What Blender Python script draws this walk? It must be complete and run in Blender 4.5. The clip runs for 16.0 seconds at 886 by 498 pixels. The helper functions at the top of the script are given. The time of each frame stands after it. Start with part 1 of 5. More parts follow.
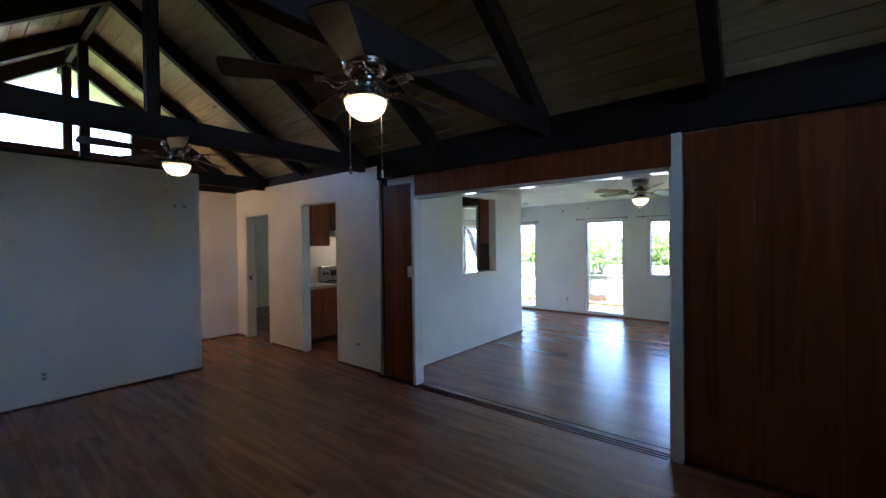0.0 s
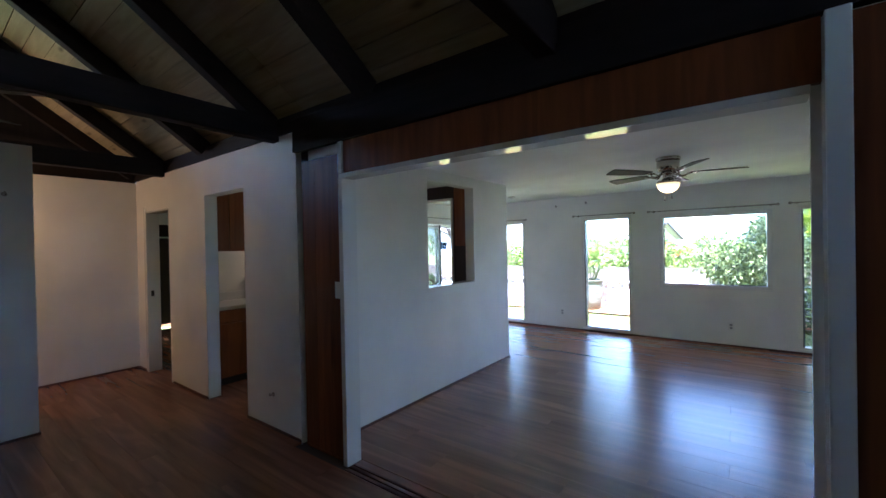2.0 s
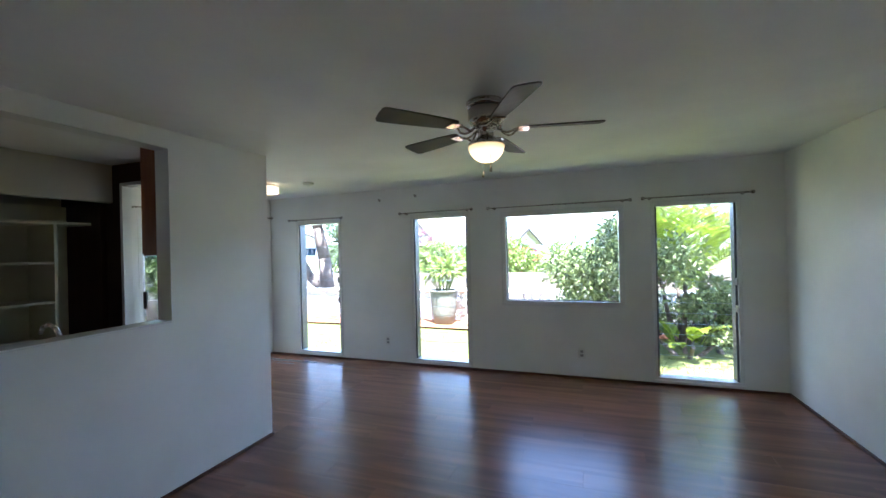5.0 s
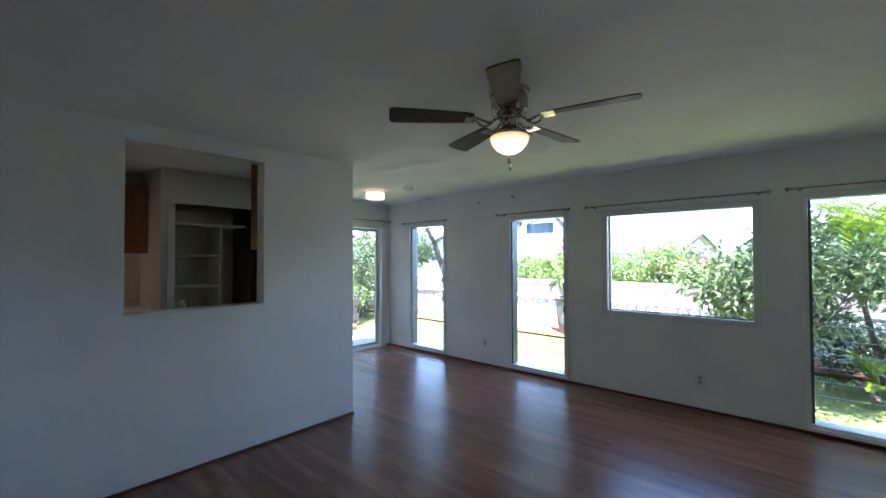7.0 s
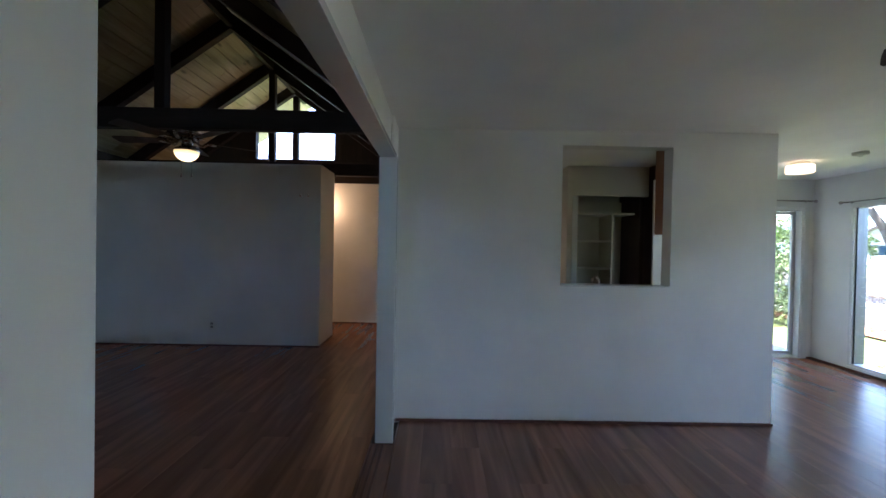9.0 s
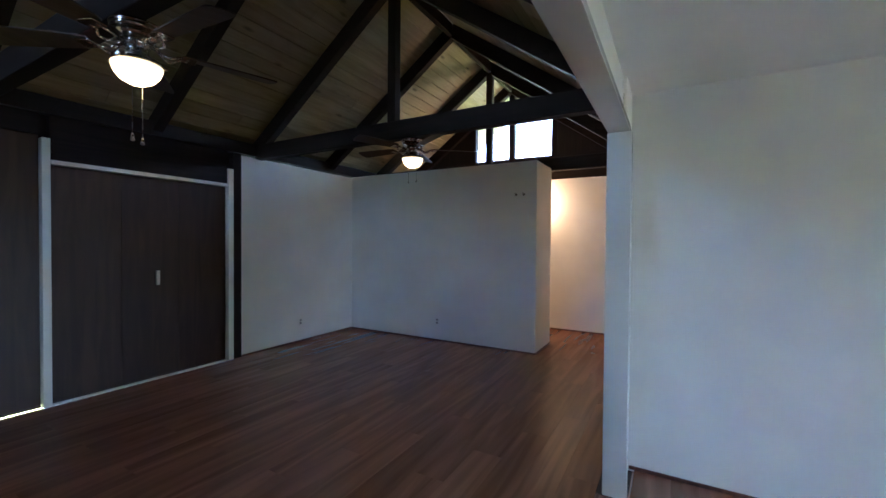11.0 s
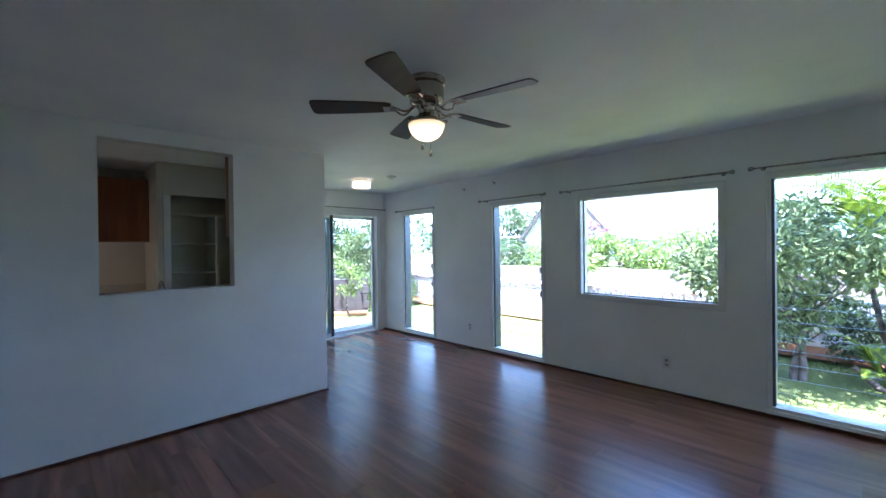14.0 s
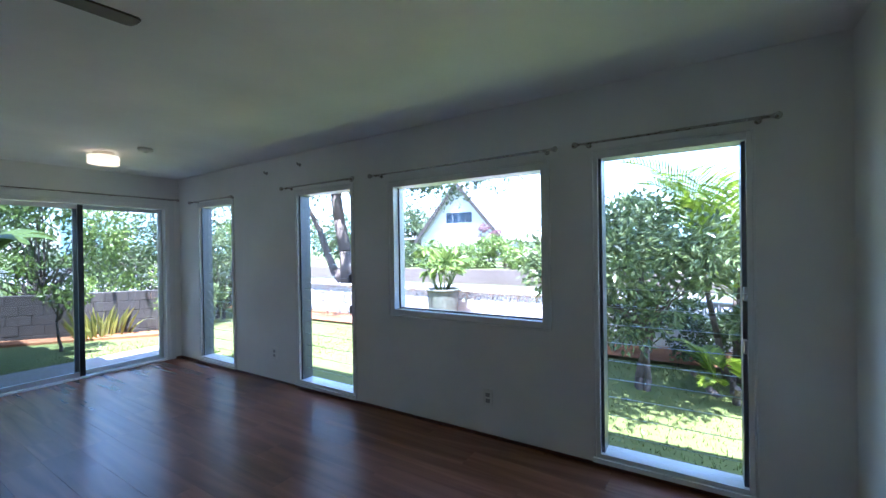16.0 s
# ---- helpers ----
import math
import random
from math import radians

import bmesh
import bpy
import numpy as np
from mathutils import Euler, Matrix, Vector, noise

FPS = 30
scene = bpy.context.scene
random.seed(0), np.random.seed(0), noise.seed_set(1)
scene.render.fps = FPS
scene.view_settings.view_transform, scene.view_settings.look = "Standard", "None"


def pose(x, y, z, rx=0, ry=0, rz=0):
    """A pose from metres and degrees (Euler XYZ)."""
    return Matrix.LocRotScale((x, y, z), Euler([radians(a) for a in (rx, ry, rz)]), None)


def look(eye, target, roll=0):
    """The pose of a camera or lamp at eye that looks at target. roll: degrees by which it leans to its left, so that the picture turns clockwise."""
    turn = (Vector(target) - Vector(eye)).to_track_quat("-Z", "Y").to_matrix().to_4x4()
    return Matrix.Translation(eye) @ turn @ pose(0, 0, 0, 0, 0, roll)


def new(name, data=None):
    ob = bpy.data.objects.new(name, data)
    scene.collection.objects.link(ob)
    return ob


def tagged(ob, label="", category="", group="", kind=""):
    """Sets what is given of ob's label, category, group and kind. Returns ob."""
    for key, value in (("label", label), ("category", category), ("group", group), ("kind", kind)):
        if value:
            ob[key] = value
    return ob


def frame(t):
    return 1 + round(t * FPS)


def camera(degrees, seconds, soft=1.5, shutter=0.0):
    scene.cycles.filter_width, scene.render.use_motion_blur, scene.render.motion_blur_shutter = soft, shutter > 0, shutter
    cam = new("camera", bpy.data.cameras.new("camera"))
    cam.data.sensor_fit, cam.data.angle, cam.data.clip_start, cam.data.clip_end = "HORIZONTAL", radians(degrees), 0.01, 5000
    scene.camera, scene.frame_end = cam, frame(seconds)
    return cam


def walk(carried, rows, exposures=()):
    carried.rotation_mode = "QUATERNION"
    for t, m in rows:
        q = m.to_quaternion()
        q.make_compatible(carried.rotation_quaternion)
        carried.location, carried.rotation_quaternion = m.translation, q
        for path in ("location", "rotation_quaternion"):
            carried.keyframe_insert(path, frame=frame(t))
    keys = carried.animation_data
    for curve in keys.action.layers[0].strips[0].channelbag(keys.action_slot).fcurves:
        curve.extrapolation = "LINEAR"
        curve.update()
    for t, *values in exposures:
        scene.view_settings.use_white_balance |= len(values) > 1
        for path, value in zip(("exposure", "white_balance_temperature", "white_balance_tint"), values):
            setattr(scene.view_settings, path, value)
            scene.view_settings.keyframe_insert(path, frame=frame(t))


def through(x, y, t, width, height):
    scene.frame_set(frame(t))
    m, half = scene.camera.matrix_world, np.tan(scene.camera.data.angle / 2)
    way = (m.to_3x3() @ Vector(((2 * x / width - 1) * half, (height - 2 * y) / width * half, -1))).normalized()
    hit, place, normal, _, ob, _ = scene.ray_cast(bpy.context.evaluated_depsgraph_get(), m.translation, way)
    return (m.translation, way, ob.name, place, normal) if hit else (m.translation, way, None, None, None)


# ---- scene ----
cam = camera(95.3, 16.0)
PATH = [
    (0, (-0.076, -0.124, 1.48), (-1.33, 1.434, 1.455), -0.7),
    (0.5, (-0.251, 0.179, 1.484), (-1.495, 1.745, 1.457), -0.9),
    (1, (-0.481, 0.461, 1.47), (-1.715, 2.035, 1.452), -0.7),
    (1.5, (-0.66, 0.786, 1.475), (-1.869, 2.378, 1.456), -1),
    (2, (-0.785, 1.194, 1.479), (-1.982, 2.796, 1.466), -1.1),
    (2.5, (-0.926, 1.569, 1.485), (-2.09, 3.196, 1.469), -0.9),
    (3, (-0.968, 1.97, 1.482), (-2.025, 3.668, 1.469), -1.1),
    (3.5, (-0.991, 2.375, 1.469), (-1.985, 4.11, 1.467), -1.1),
    (4, (-1.059, 2.714, 1.474), (-1.922, 4.518, 1.471), -1.1),
    (4.5, (-0.984, 3.088, 1.464), (-1.742, 4.939, 1.465), -1.4),
    (4.7, (-0.926, 3.203, 1.475), (-1.657, 5.064, 1.475), -1.4),
    (5.225, (-0.769, 3.507, 1.47), (-1.434, 5.393, 1.476), -1.3),
    (5.75, (-0.654, 3.696, 1.457), (-1.321, 5.582, 1.474), -1),
    (6.275, (-0.522, 3.786, 1.44), (-1.338, 5.611, 1.469), -0.6),
    (6.8, (-0.313, 3.79, 1.422), (-1.482, 5.412, 1.46), -0.4),
    (7, (-0.239, 3.766, 1.414), (-1.565, 5.263, 1.455), -0.2),
    (7.5, (-0.067, 3.714, 1.376), (-1.71, 4.854, 1.416), 0.1),
    (8, (-0.033, 3.617, 1.381), (-1.87, 4.406, 1.395), 0.9),
    (8.5, (-0.065, 3.478, 1.382), (-2.021, 3.893, 1.376), 1.1),
    (9, (-0.2, 3.376, 1.368), (-2.2, 3.396, 1.344), 1.05),
    (9.5, (-0.454, 3.272, 1.391), (-2.412, 2.869, 1.341), 0.15),
    (9.7, (-0.545, 3.243, 1.412), (-2.46, 2.679, 1.345), 0.0),
    (10.225, (-0.721, 3.225, 1.41), (-2.499, 2.312, 1.341), 0.2),
    (10.75, (-0.692, 3.25, 1.381), (-2.414, 2.234, 1.337), 0.4),
    (11.275, (-0.535, 3.312, 1.347), (-2.32, 2.41, 1.334), 0.5),
    (11.8, (-0.325, 3.402, 1.33), (-2.248, 2.85, 1.344), 0.1),
    (12, (-0.266, 3.424, 1.34), (-2.23, 3.047, 1.348), 0),
    (12.5, (-0.08, 3.537, 1.375), (-2.073, 3.714, 1.38), -0.3),
    (13, (0.049, 3.707, 1.403), (-1.813, 4.437, 1.39), -0.3),
    (13.5, (0.183, 3.866, 1.359), (-1.456, 5.012, 1.362), -0.6),
    (14, (0.274, 4.074, 1.369), (-1.157, 5.471, 1.358), -0.7),
    (14.5, (0.254, 4.325, 1.347), (-1.011, 5.874, 1.339), -0.9),
    (15, (0.272, 4.697, 1.353), (-0.858, 6.347, 1.349), -1),
    (15.5, (0.297, 5.108, 1.375), (-0.774, 6.797, 1.354), -0.9),
    (16, (0.313, 5.551, 1.348), (-0.752, 7.244, 1.34), -0.9),
]
EXPOSURES = [(t, ev, k, 22) for t, ev, k in ((0.0, 4.5, 5300), (1.0, 4.35, 5350), (2.0, 4.18, 5350), (3.5, 4.15, 5600), (4.5, 4.05, 5600), (7.0, 3.72, 5400), (8.0, 3.7, 5500), (9.0, 4.05, 5600), (9.5, 4.5, 5550), (9.7, 4.65, 5500), (11.8, 5.22, 5350), (12.5, 5.0, 5350), (13.0, 4.45, 5200), (14.0, 3.88, 5050), (14.5, 3.7, 4950), (16.0, 3.28, 5050))]
walk(cam, [(t, look(eye, target, roll)) for t, eye, target, roll in PATH], EXPOSURES)

# ---- sky, sun ----
SUN_EL, SUN_AZ = 71.0, 152.0      # degrees; azimuth clockwise from +y
world = bpy.data.worlds.new("sky")
scene.world = world
world.use_nodes = True
wn = world.node_tree
sky = wn.nodes.new("ShaderNodeTexSky")
sky.sky_type, sky.sun_disc = "NISHITA", False
sky.sun_elevation, sky.sun_rotation = radians(SUN_EL), radians(SUN_AZ)
wn.links.new(sky.outputs[0], wn.nodes["Background"].inputs[0])
wn.nodes["Background"].inputs[1].default_value = 0.15
sun = new("sun", bpy.data.lights.new("sun", "SUN"))
sun.data.energy, sun.data.angle, sun.data.color = 5.0, radians(0.6), (1.0, 0.95, 0.88)
sx, sy = math.sin(radians(SUN_AZ)) * math.cos(radians(SUN_EL)), math.cos(radians(SUN_AZ)) * math.cos(radians(SUN_EL))
sun.matrix_world = look((sx * 30, sy * 30, 30 * math.sin(radians(SUN_EL))), (0, 0, 0))


def lamp(name, x, y, z, watts, colour, radius=0.05):
    ob = new(name, bpy.data.lights.new(name, "POINT"))
    ob.data.energy, ob.data.color, ob.data.shadow_soft_size = watts, colour, radius
    ob.location = (x, y, z)
    return ob


lamp("hall_bulb", -6.86, 1.42, 1.98, 0.8, (1.0, 0.6, 0.28))
lamp("hood_bulb", -5.55, 4.087, 1.40, 0.12, (1.0, 0.8, 0.55))


# ---- materials ----
def nodes_of(name):
    m = bpy.data.materials.new(name)
    m.use_nodes = True
    nt = m.node_tree
    return m, nt, nt.nodes["Principled BSDF"]


def ramp(nt, fac, stops):
    r = nt.nodes.new("ShaderNodeValToRGB")
    while len(r.color_ramp.elements) < len(stops):
        r.color_ramp.elements.new(0.5)
    for e, (p, c) in zip(r.color_ramp.elements, stops):
        e.position, e.color = p, (*c, 1)
    nt.links.new(fac, r.inputs[0])
    return r.outputs[0]


def coords(nt, scale, random_shift=0.0):
    tc = nt.nodes.new("ShaderNodeTexCoord")
    mp = nt.nodes.new("ShaderNodeMapping")
    mp.inputs["Scale"].default_value = scale
    nt.links.new(tc.outputs["Object"], mp.inputs[0])
    if random_shift:
        info = nt.nodes.new("ShaderNodeObjectInfo")
        mul = nt.nodes.new("ShaderNodeMath")
        mul.operation, mul.inputs[1].default_value = "MULTIPLY", random_shift
        nt.links.new(info.outputs["Random"], mul.inputs[0])
        comb = nt.nodes.new("ShaderNodeCombineXYZ")
        for i in range(3):
            nt.links.new(mul.outputs[0], comb.inputs[i])
        nt.links.new(comb.outputs[0], mp.inputs["Location"])
    return mp.outputs[0]


def noise_tex(nt, vec, scale, detail=4.0, distort=0.0):
    n = nt.nodes.new("ShaderNodeTexNoise")
    n.inputs["Scale"].default_value, n.inputs["Detail"].default_value, n.inputs["Distortion"].default_value = scale, detail, distort
    nt.links.new(vec, n.inputs["Vector"])
    return n.outputs["Fac"]


def bump(nt, bsdf, height, strength, distance=0.002):
    b = nt.nodes.new("ShaderNodeBump")
    b.inputs["Strength"].default_value, b.inputs["Distance"].default_value = strength, distance
    nt.links.new(height, b.inputs["Height"])
    nt.links.new(b.outputs[0], bsdf.inputs["Normal"])


def mixed(nt, fac, a, b, mode="MIX"):
    m = nt.nodes.new("ShaderNodeMix")
    m.data_type, m.blend_type = "RGBA", mode
    if isinstance(fac, float):
        m.inputs[0].default_value = fac
    else:
        nt.links.new(fac, m.inputs[0])
    for i, v in ((6, a), (7, b)):
        if isinstance(v, tuple):
            m.inputs[i].default_value = (*v, 1)
        else:
            nt.links.new(v, m.inputs[i])
    return m.outputs[2]


def paint(name, colour, rough=0.5, vary=0.06, fine=120.0, strength=0.12):
    m, nt, b = nodes_of(name)
    vec = coords(nt, (1, 1, 1))
    lo = tuple(c * (1 - vary) for c in colour)
    hi = tuple(min(1, c * (1 + vary)) for c in colour)
    nt.links.new(ramp(nt, noise_tex(nt, vec, 1.7, 5), [(0.3, lo), (0.7, hi)]), b.inputs["Base Color"])
    b.inputs["Roughness"].default_value = rough
    bump(nt, b, noise_tex(nt, vec, fine, 3), strength)
    return m


def timber(name, dark, light, rough=0.45, axis="X", grain=1.0, per_object=0.0, per_island=0.0, knots=False, coat=0.0, shine=0.5, even=0.0):
    """Sawn wood with its grain along one axis."""
    m, nt, b = nodes_of(name)
    long, cross = 1.3 * grain, 16.0 * grain
    scale = {"X": (long, cross, cross), "Y": (cross, long, cross), "Z": (cross, cross, long)}[axis]
    vec = coords(nt, scale, per_object)
    figure = noise_tex(nt, vec, 1.0, 6, 1.2)
    col = ramp(nt, figure, [(0.3, dark), (0.5, tuple((a + c) / 2 for a, c in zip(dark, light))), (0.66, light)])
    blotch = noise_tex(nt, coords(nt, (0.9, 0.9, 0.9), per_object * 0.3), 1.6, 3)
    col = mixed(nt, 0.35 * (1 - even), col, ramp(nt, blotch, [(0.3, dark), (0.75, light)]))
    if per_object or per_island:
        src = nt.nodes.new("ShaderNodeObjectInfo").outputs["Random"] if per_object else nt.nodes.new("ShaderNodeNewGeometry").outputs["Random Per Island"]
        col = mixed(nt, 1.0, col, ramp(nt, src, [(0.0, tuple(1 - (1 - v) * (1 - even) for v in (0.86, 0.85, 0.84))), (1.0, tuple(1 + (v - 1) * (1 - even) for v in (1.08, 1.06, 1.04)))]), "MULTIPLY")
    if knots:
        vo = nt.nodes.new("ShaderNodeTexVoronoi")
        vo.inputs["Scale"].default_value = 1.0
        nt.links.new(coords(nt, (2.2, 6.0, 6.0)), vo.inputs["Vector"])
        col = mixed(nt, ramp(nt, vo.outputs["Distance"], [(0.05, (1, 1, 1)), (0.16, (0, 0, 0))]), col, tuple(c * 0.45 for c in dark))
    nt.links.new(col, b.inputs["Base Color"])
    b.inputs["Roughness"].default_value = rough
    b.inputs["Specular IOR Level"].default_value = shine
    b.inputs["Coat Weight"].default_value = coat
    b.inputs["Coat Roughness"].default_value = 0.2
    bump(nt, b, figure, 0.06 * (1 - even), 0.001)
    return m


def metal(name, colour, rough):
    m, nt, b = nodes_of(name)
    b.inputs["Base Color"].default_value, b.inputs["Metallic"].default_value = (*colour, 1), 1.0
    n = noise_tex(nt, coords(nt, (1, 1, 1)), 40.0, 3)
    rr = nt.nodes.new("ShaderNodeMapRange")
    rr.inputs["To Min"].default_value, rr.inputs["To Max"].default_value = rough * 0.7, rough * 1.3
    nt.links.new(n, rr.inputs["Value"])
    nt.links.new(rr.outputs[0], b.inputs["Roughness"])
    return m


def glass(name, tint=(1, 1, 1), haze=0.0):
    m = bpy.data.materials.new(name)
    m.use_nodes = True
    nt = m.node_tree
    nt.nodes.clear()
    out, mix = nt.nodes.new("ShaderNodeOutputMaterial"), nt.nodes.new("ShaderNodeMixShader")
    clear, gloss, facing = nt.nodes.new("ShaderNodeBsdfTransparent"), nt.nodes.new("ShaderNodeBsdfGlossy"), nt.nodes.new("ShaderNodeLayerWeight")
    facing.inputs[0].default_value = 0.5
    power, fr = nt.nodes.new("ShaderNodeMath"), nt.nodes.new("ShaderNodeMath")
    power.operation, power.inputs[1].default_value = "POWER", 5.0
    fr.operation, fr.inputs[1].default_value, fr.inputs[2].default_value = "MULTIPLY_ADD", 0.9, 0.025
    nt.links.new(facing.outputs["Facing"], power.inputs[0])
    nt.links.new(power.outputs[0], fr.inputs[0])
    clear.inputs[0].default_value = (*tint, 1)
    gloss.inputs["Roughness"].default_value = 0.02 + haze
    nt.links.new(fr.outputs[0], mix.inputs[0])
    nt.links.new(clear.outputs[0], mix.inputs[1])
    nt.links.new(gloss.outputs[0], mix.inputs[2])
    nt.links.new(mix.outputs[0], out.inputs[0])
    return m


def glow(name, colour, rim, low, z_rim, z_low):
    """Lit opal glass, brightest at its lowest point, next to the bulb."""
    m, nt, b = nodes_of(name)
    b.inputs["Base Color"].default_value = (0.9, 0.88, 0.82, 1)
    sep, rr = nt.nodes.new("ShaderNodeSeparateXYZ"), nt.nodes.new("ShaderNodeMapRange")
    nt.links.new(coords(nt, (1, 1, 1)), sep.inputs[0])
    nt.links.new(sep.outputs[2], rr.inputs["Value"])
    for key, v in (("From Min", z_rim), ("From Max", z_low), ("To Min", rim), ("To Max", low)):
        rr.inputs[key].default_value = v
    nt.links.new(rr.outputs[0], b.inputs["Emission Strength"])
    b.inputs["Emission Color"].default_value = (*colour, 1)
    b.inputs["Roughness"].default_value = 0.3
    return m


def leaf(name, dark, light, through=0.35):
    m, nt, b = nodes_of(name)
    geo = nt.nodes.new("ShaderNodeNewGeometry")
    col = ramp(nt, geo.outputs["Random Per Island"], [(0.0, dark), (0.6, light), (1.0, tuple(min(1, c * 1.4) for c in light))])
    nt.links.new(col, b.inputs["Base Color"])
    b.inputs["Roughness"].default_value = 0.35
    tr, mix = nt.nodes.new("ShaderNodeBsdfTranslucent"), nt.nodes.new("ShaderNodeMixShader")
    nt.links.new(col, tr.inputs[0])
    mix.inputs[0].default_value = through
    nt.links.new(b.outputs[0], mix.inputs[1])
    nt.links.new(tr.outputs[0], mix.inputs[2])
    nt.links.new(mix.outputs[0], nt.nodes["Material Output"].inputs[0])
    return m


def ground_mat(name, stops, scale, rough=0.9, strength=0.5):
    m, nt, b = nodes_of(name)
    vec = coords(nt, (1, 1, 1))
    col = mixed(nt, 0.5, ramp(nt, noise_tex(nt, vec, scale, 6), stops), ramp(nt, noise_tex(nt, vec, scale * 0.06, 4), stops))
    nt.links.new(col, b.inputs["Base Color"])
    b.inputs["Roughness"].default_value = rough
    bump(nt, b, noise_tex(nt, vec, scale * 2, 4), strength, 0.02)
    return m


WHITE = paint("white_wall_paint", (0.86, 0.86, 0.83), 0.55)
CEILW = paint("white_ceiling_paint", (0.91, 0.91, 0.9), 0.7)
TRIM = paint("white_gloss_trim", (0.85, 0.86, 0.84), 0.22, 0.03, 60.0, 0.05)
HEADTRIM = paint("high_gloss_white_trim", (0.78, 0.79, 0.78), 0.07, 0.02, 30.0, 0.03)
PLANK = timber("laminate_plank", (0.16, 0.064, 0.034), (0.32, 0.14, 0.076), 0.27, "X", 0.5, 37.0, shine=0.6, even=0.7)
SLAB = paint("screed", (0.05, 0.03, 0.02), 0.9)
SKIRT = timber("red_brown_skirting", (0.07, 0.02, 0.01), (0.17, 0.06, 0.03), 0.4)
THRESH = timber("worn_red_brown_threshold", (0.12, 0.045, 0.024), (0.36, 0.165, 0.095), 0.35)
BEAM = timber("dark_stained_beam", (0.008, 0.005, 0.0045), (0.022, 0.013, 0.011), 0.72, "X", shine=0.25)
BEAMY = timber("dark_stained_beam_cross", (0.008, 0.005, 0.0045), (0.022, 0.013, 0.011), 0.72, "Y", shine=0.25)
BEAMZ = timber("dark_stained_post", (0.008, 0.005, 0.0045), (0.022, 0.013, 0.011), 0.72, "Z", shine=0.25)
BOARD = timber("pale_roof_board", (0.28, 0.245, 0.15), (0.46, 0.41, 0.27), 0.6, "X", 1.0, 0.0, 1.0, True)
PANEL = timber("mahogany_panel", (0.12, 0.033, 0.012), (0.27, 0.083, 0.027), 0.42, "Z", 0.8, 11.0, shine=0.25)
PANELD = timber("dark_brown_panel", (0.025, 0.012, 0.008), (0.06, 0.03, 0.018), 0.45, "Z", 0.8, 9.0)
KITCHENW = paint("cream_kitchen_paint", (0.68, 0.64, 0.53), 0.5)
CAB = timber("orange_brown_cabinet_wood", (0.2, 0.062, 0.016), (0.36, 0.125, 0.035), 0.35, "Z", 0.7, 7.0)
CHROME = metal("polished_nickel", (0.72, 0.68, 0.63), 0.1)
NICKEL = metal("aged_nickel", (0.5, 0.45, 0.4), 0.16)
STEEL = metal("brushed_steel", (0.55, 0.55, 0.55), 0.3)
RODM = metal("nickel_rod", (0.42, 0.40, 0.37), 0.28)
ALU = metal("aluminium", (0.62, 0.63, 0.64), 0.35)
CHANNEL = metal("dark_weathered_aluminium", (0.16, 0.17, 0.18), 0.45)
BLACK = paint("black_frame_paint", (0.02, 0.02, 0.022), 0.35, 0.2)
BLADE = timber("walnut_fan_blade", (0.03, 0.019, 0.014), (0.07, 0.046, 0.035), 0.5, "X", 1.0, shine=0.3)
GLASS = glass("window_glass", (0.97, 0.985, 0.975))
SCREENG = glass("screened_glass", (0.6, 0.64, 0.64))
EDGE = paint("frosted_glass_edge", (0.3, 0.34, 0.33), 0.4, 0.02)
BOWL = glow("lit_opal_bowl", (1.0, 0.7, 0.3), 0.05, 0.36, -0.24, -0.325)
DRUM = glow("lit_drum_shade", (1.0, 0.76, 0.42), 0.12, 0.16, -0.03, -0.11)
SCONCE = glow("lit_sconce_glass", (1.0, 0.62, 0.3), 1.0, 1.0, -0.1, 0.1)
PLASTIC = paint("ivory_plastic", (0.82, 0.82, 0.78), 0.4, 0.02)
SOCKET = paint("grey_socket_plastic", (0.36, 0.36, 0.35), 0.45, 0.05)
COUNTER = paint("cream_laminate", (0.62, 0.58, 0.5), 0.3, 0.1, 200.0)
MELAMINE = paint("cream_shelf_paint", (0.68, 0.65, 0.49), 0.45)
GRASS = ground_mat("lawn", [(0.3, (0.06, 0.08, 0.014)), (0.7, (0.12, 0.14, 0.03))], 14.0)
BLADES = leaf("grass_blade", (0.055, 0.08, 0.014), (0.12, 0.15, 0.03))
CONC = ground_mat("concrete", [(0.3, (0.24, 0.235, 0.22)), (0.7, (0.34, 0.33, 0.31))], 5.0)
WHITEBLOCK = ground_mat("whitewashed_block", [(0.3, (0.45, 0.44, 0.42)), (0.7, (0.6, 0.59, 0.56))], 4.0)
# Block grey is darkened to include the shade on the west wall.
GREYBLOCK = ground_mat("shade_darkened_grey_block", [(0.3, (0.022, 0.019, 0.017)), (0.7, (0.046, 0.039, 0.034))], 3.0)
REDDIRT = ground_mat("red_soil", [(0.3, (0.16, 0.06, 0.022)), (0.7, (0.27, 0.12, 0.045))], 6.0)
ASPHALT = ground_mat("asphalt", [(0.3, (0.07, 0.067, 0.065)), (0.7, (0.12, 0.115, 0.11))], 20.0)
POT = ground_mat("grey_planter_concrete", [(0.3, (0.085, 0.09, 0.07)), (0.7, (0.15, 0.155, 0.125))], 5.0)
BARK = ground_mat("bark", [(0.3, (0.06, 0.045, 0.035)), (0.7, (0.15, 0.12, 0.1))], 9.0)
LEAFA = leaf("glossy_shrub_leaf", (0.04, 0.065, 0.025), (0.15, 0.19, 0.075))
LEAFB = leaf("tree_leaf", (0.03, 0.05, 0.02), (0.085, 0.12, 0.045))
LEAFC = leaf("bright_hedge_leaf", (0.06, 0.1, 0.02), (0.15, 0.21, 0.045))
LEAFP = leaf("palm_leaflet", (0.1, 0.16, 0.012), (0.26, 0.34, 0.035), 0.5)
